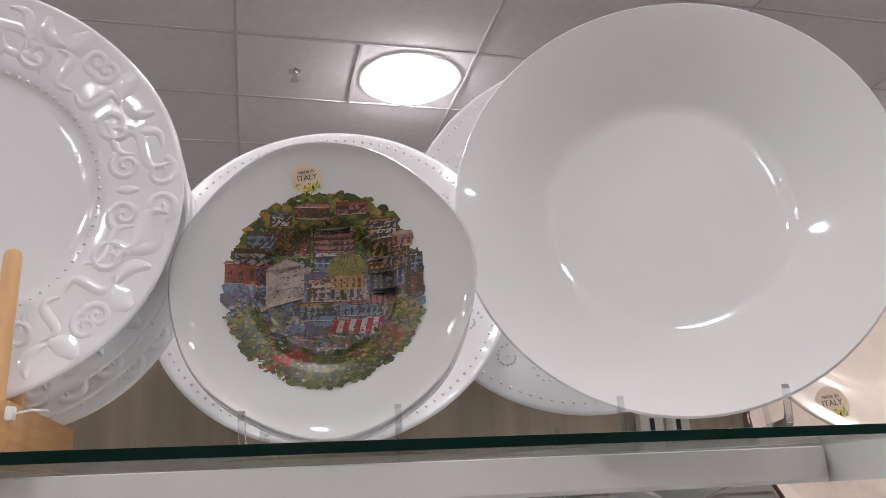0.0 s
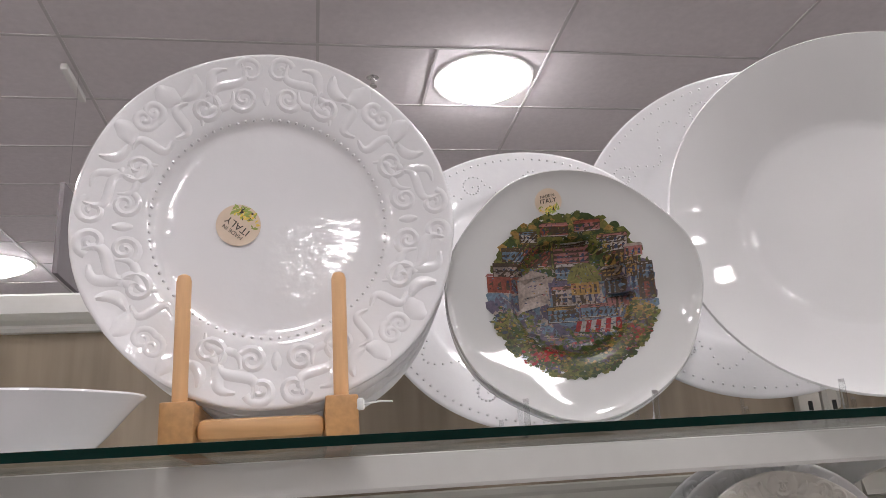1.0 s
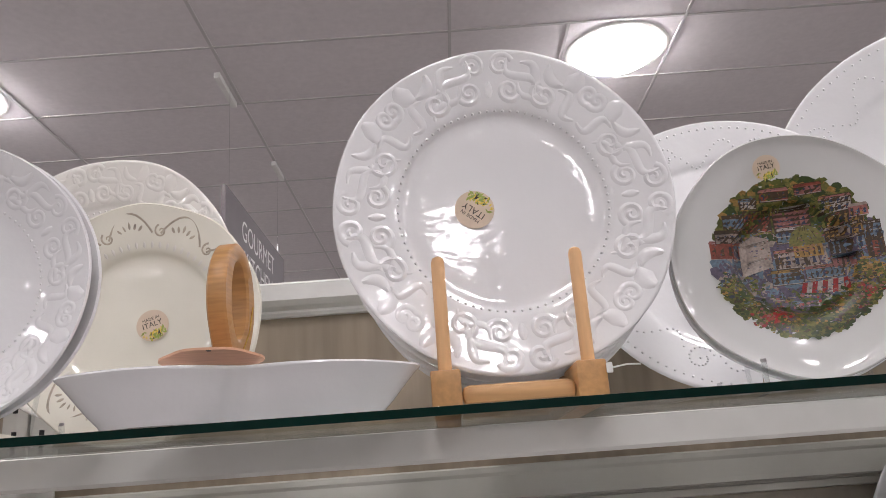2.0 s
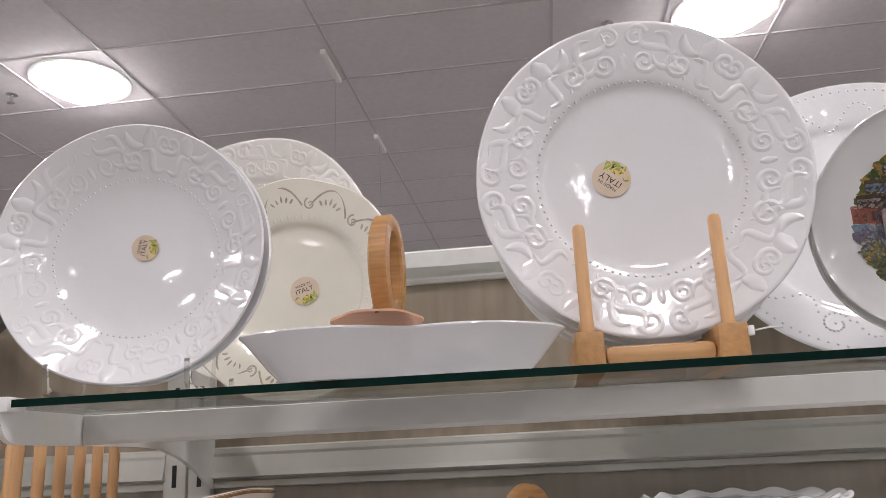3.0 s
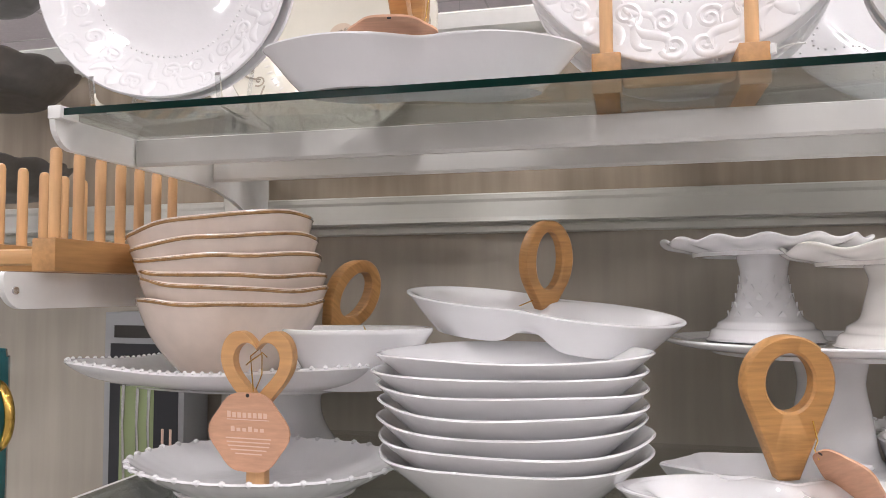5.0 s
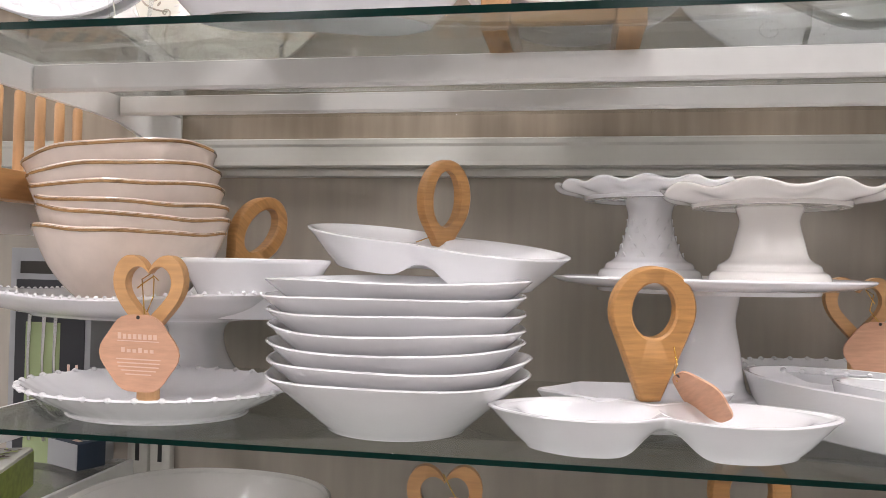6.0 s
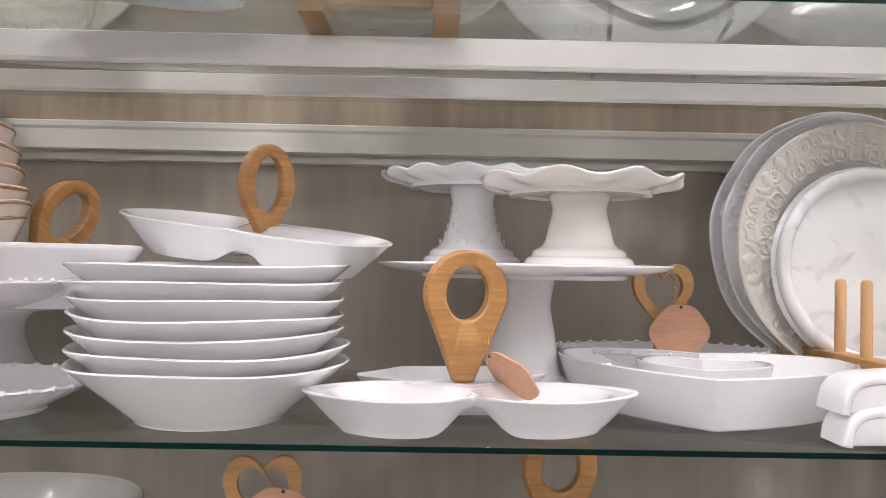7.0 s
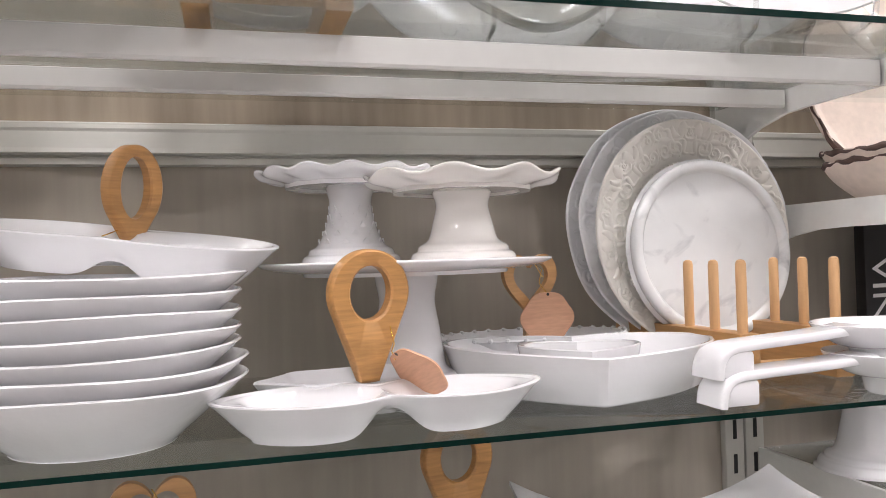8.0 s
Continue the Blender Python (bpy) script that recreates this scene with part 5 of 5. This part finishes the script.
def cutlery_box():
    t = thing("cutlery_box", pose(-0.892, 0.824, SIDE_Z, 0, 0, -6), "grey and black printed cutlery box with a green window", "box")
    part("carton", box(-0.067, 0.067, -0.026, 0.026, 0.0, 0.291, 0.001), BOXGREY, t)
    part("black_print", box(-0.056, 0.058, -0.0272, -0.0262, 0.0, 0.248), BOXBLACK, t, smooth=False)
    part("green_print", box(-0.038, 0.019, -0.0276, -0.0273, 0.0, 0.190), BOXGREEN, t, smooth=False)
    part("brand_bar", box(-0.050, 0.032, -0.0272, -0.0262, 0.256, 0.273), INK, t, smooth=False)
    for x in (-0.030, -0.006, 0.013):
        part("spoon_print", tube([(x + 0.006, -0.0285, 0.232), (x, -0.0285, 0.206), (x - 0.002, -0.0285, 0.14), (x + 0.004, -0.0285, 0.03)], [0.006, 0.003, 0.0022, 0.003]), CHROME, t)
    for x in (0.032, 0.045):
        part("icon_bar", box(x, x + 0.004, -0.0278, -0.0273, 0.084, 0.135), PALE_INK, t, smooth=False)


cutlery_box()


def mug(x, y, z):
    t = thing("mug", pose(x, y, z), "teal mug with a gold handle", "mug")
    part("body", lathe(smooth_profile([(0, 0), (0.036, 0), (0.040, 0.004), (0.041, 0.12), (0.0415, 0.235), (0.040, 0.238), (0.037, 0.235), (0.036, 0.01), (0, 0.008)], 3), 48), TEAL, t)
    part("handle", tube([(0.037 + 0.031 * math.sin(math.pi * u / 20), -0.012 * math.sin(math.pi * u / 20), 0.180 + 0.036 * math.cos(math.pi * u / 20)) for u in range(21)], 0.0055, n=12), GOLD, t, "shiny gold handle")


mug(-0.985, 0.60, SIDE_Z)


def gift_boxes():
    t = thing("napkin_pack", pose(-0.838, 0.700, SIDE_Z, 0, 0, 20), "leaf-patterned napkin pack with a green band", "packet")
    part("pack", box(-0.165, 0.0, -0.165, 0.0, 0.0, 0.048, 0.004), WARM, t)
    rng = random.Random(3)
    for m, n in ((LEAF_INK, 60), (BARK, 90)):
        bm = bmesh.new()
        for _ in range(n):
            x, y, a, q = rng.uniform(-0.156, -0.010), rng.uniform(-0.156, -0.010), rng.gauss(0.3, 0.5), rng.uniform(0.003, 0.007)
            c, s = math.cos(a), math.sin(a)
            bm.faces.new([bm.verts.new((x + q * (u * c * 1.9 - v * s), y + q * (u * s * 1.9 + v * c), 0.0483 + rng.uniform(0, 0.0004))) for u, v in ((-1, 0), (-0.2, -0.5), (1, 0), (0.3, 0.5))])
        part("leaf_print", bm, m, t, smooth=False)
    part("band", box(-0.150, -0.060, -0.075, -0.045, 0.0489, 0.0495), LEAF_INK, t, smooth=False)
    part("side_band", box(0.0002, 0.0010, -0.160, -0.004, 0.002, 0.044), LEAF_INK, t, smooth=False)
    t = thing("gift_box", pose(-0.827, 0.769, SIDE_Z, 0, 0, -24), "small dark blue carton with a grey side beside napkins", "box")
    part("carton", box(-0.092, 0.0, 0.0, 0.040, 0.0, 0.035, 0.001), BOXBLUE, t)
    part("side_print", box(-0.0915, -0.0005, -0.0012, -0.0004, 0.0005, 0.0345), BOXGREY, t, smooth=False)
    for k in range(3):
        part("leaf_print", box(-0.075 + 0.024 * k, -0.060 + 0.024 * k, 0.008 + 0.005 * (k % 2), 0.014 + 0.005 * (k % 2), 0.0352, 0.0358), PALE_INK, t, smooth=False)


gift_boxes()

# ---- neighbouring bay with the woven tray ----
RX0, RX1 = XR + 0.012, XR + BAY - 0.015
metal_shelf(RX0, RX1, 1.484, "white metal shelf with a curved bracket")
glass_shelf(RX0 - 0.005, RX1 + 0.005, 1.135, rails=False, label="clear glass shelf of the neighbouring bay")
glass_shelf(RX0 - 0.005, RX1 + 0.005, UP + 0.002, rails=False, arms=(1,), label="high clear glass shelf of the neighbouring bay")


def bark_rim(parent, R, z, amp=0.0022, thick=0.0048):
    n = 72
    pts = [(R * math.cos(2 * math.pi * k / n), R * math.sin(2 * math.pi * k / n), z + amp * math.sin(1.9 * k)) for k in range(n + 1)]
    part("rim", tube(pts, [thick * (0.75 + 0.35 * math.sin(k * 0.9)) for k in range(n + 1)], n=8), BARK, parent, "dark bark rim")


def woven_dishes():
    t = thing("woven_tray", stand_pose(0.685, 0.735, 1.654, 10, -4), "pinkish cream round tray with a dark bark-edged rim", "tray")
    R = 0.166
    part("dish", lathe(smooth_profile([(0, -0.030), (R * 0.70, -0.030), (R * 0.82, -0.027), (R * 0.93, -0.012), (R, 0.0), (R, -0.008), (R * 0.94, -0.022), (R * 0.82, -0.036), (R * 0.70, -0.039), (0, -0.039)], 4), 80), WICKER, t)
    bark_rim(t, R, -0.003)
    for k in range(2):
        t = thing("woven_bowl", pose(0.590, 0.640, 1.484 + 0.021 * k, 0, -5 * k, 20 * k), "pinkish cream woven bowl with a dark bark rim in a stack", "bowl", "stack of woven bowls")
        R = 0.108
        part("dish", lathe(smooth_profile([(0, 0), (R * 0.55, 0), (R * 0.66, 0.003), (R * 0.90, 0.026), (R, 0.044), (R * 0.97, 0.045), (R * 0.86, 0.028), (R * 0.6, 0.008), (0, 0.006)], 4), 72), WICKER, t)
        bark_rim(t, R * 0.99, 0.0445, 0.0015, 0.0038)


woven_dishes()


def wine_sign():
    t = thing("word_sign", pose(0.722, 0.80, 1.135), "black sign board with white upright letters", "sign")
    part("board", box(-0.075, 0.075, -0.008, 0.012, 0.0, 0.323, 0.002), BLACKBOARD, t)
    w = part("lettering", text_bm("VIN", 0.056), SIGN_TEXT, t, smooth=False)
    w.matrix_basis = Matrix(((0, 0.8, 0, -0.050), (0, 0, -1, -0.0092), (-1.05, 0, 0, 0.226), (0, 0, 0, 1)))


wine_sign()
cake_stand(pose(0.555, 0.70, 1.135), 0.13, 0.105, 0, 0, "white cake stand on the neighbouring glass shelf", base=0.062, neck=0.03)


def tag_fastener():
    t = thing("tag_fastener", pose(-0.133, 0.500, UP + 0.026, 0, 0, -12), "small white plastic tag fastener on the rack", "fastener")
    part("bar", tube([(0.0, 0.0, 0.0), (0.012, -0.004, 0.001), (0.022, -0.006, 0.0)], 0.0007), STEEL, t)
    part("loop", box(-0.004, 0.001, -0.004, 0.001, -0.004, 0.004, 0.001), STEEL, t)


tag_fastener()
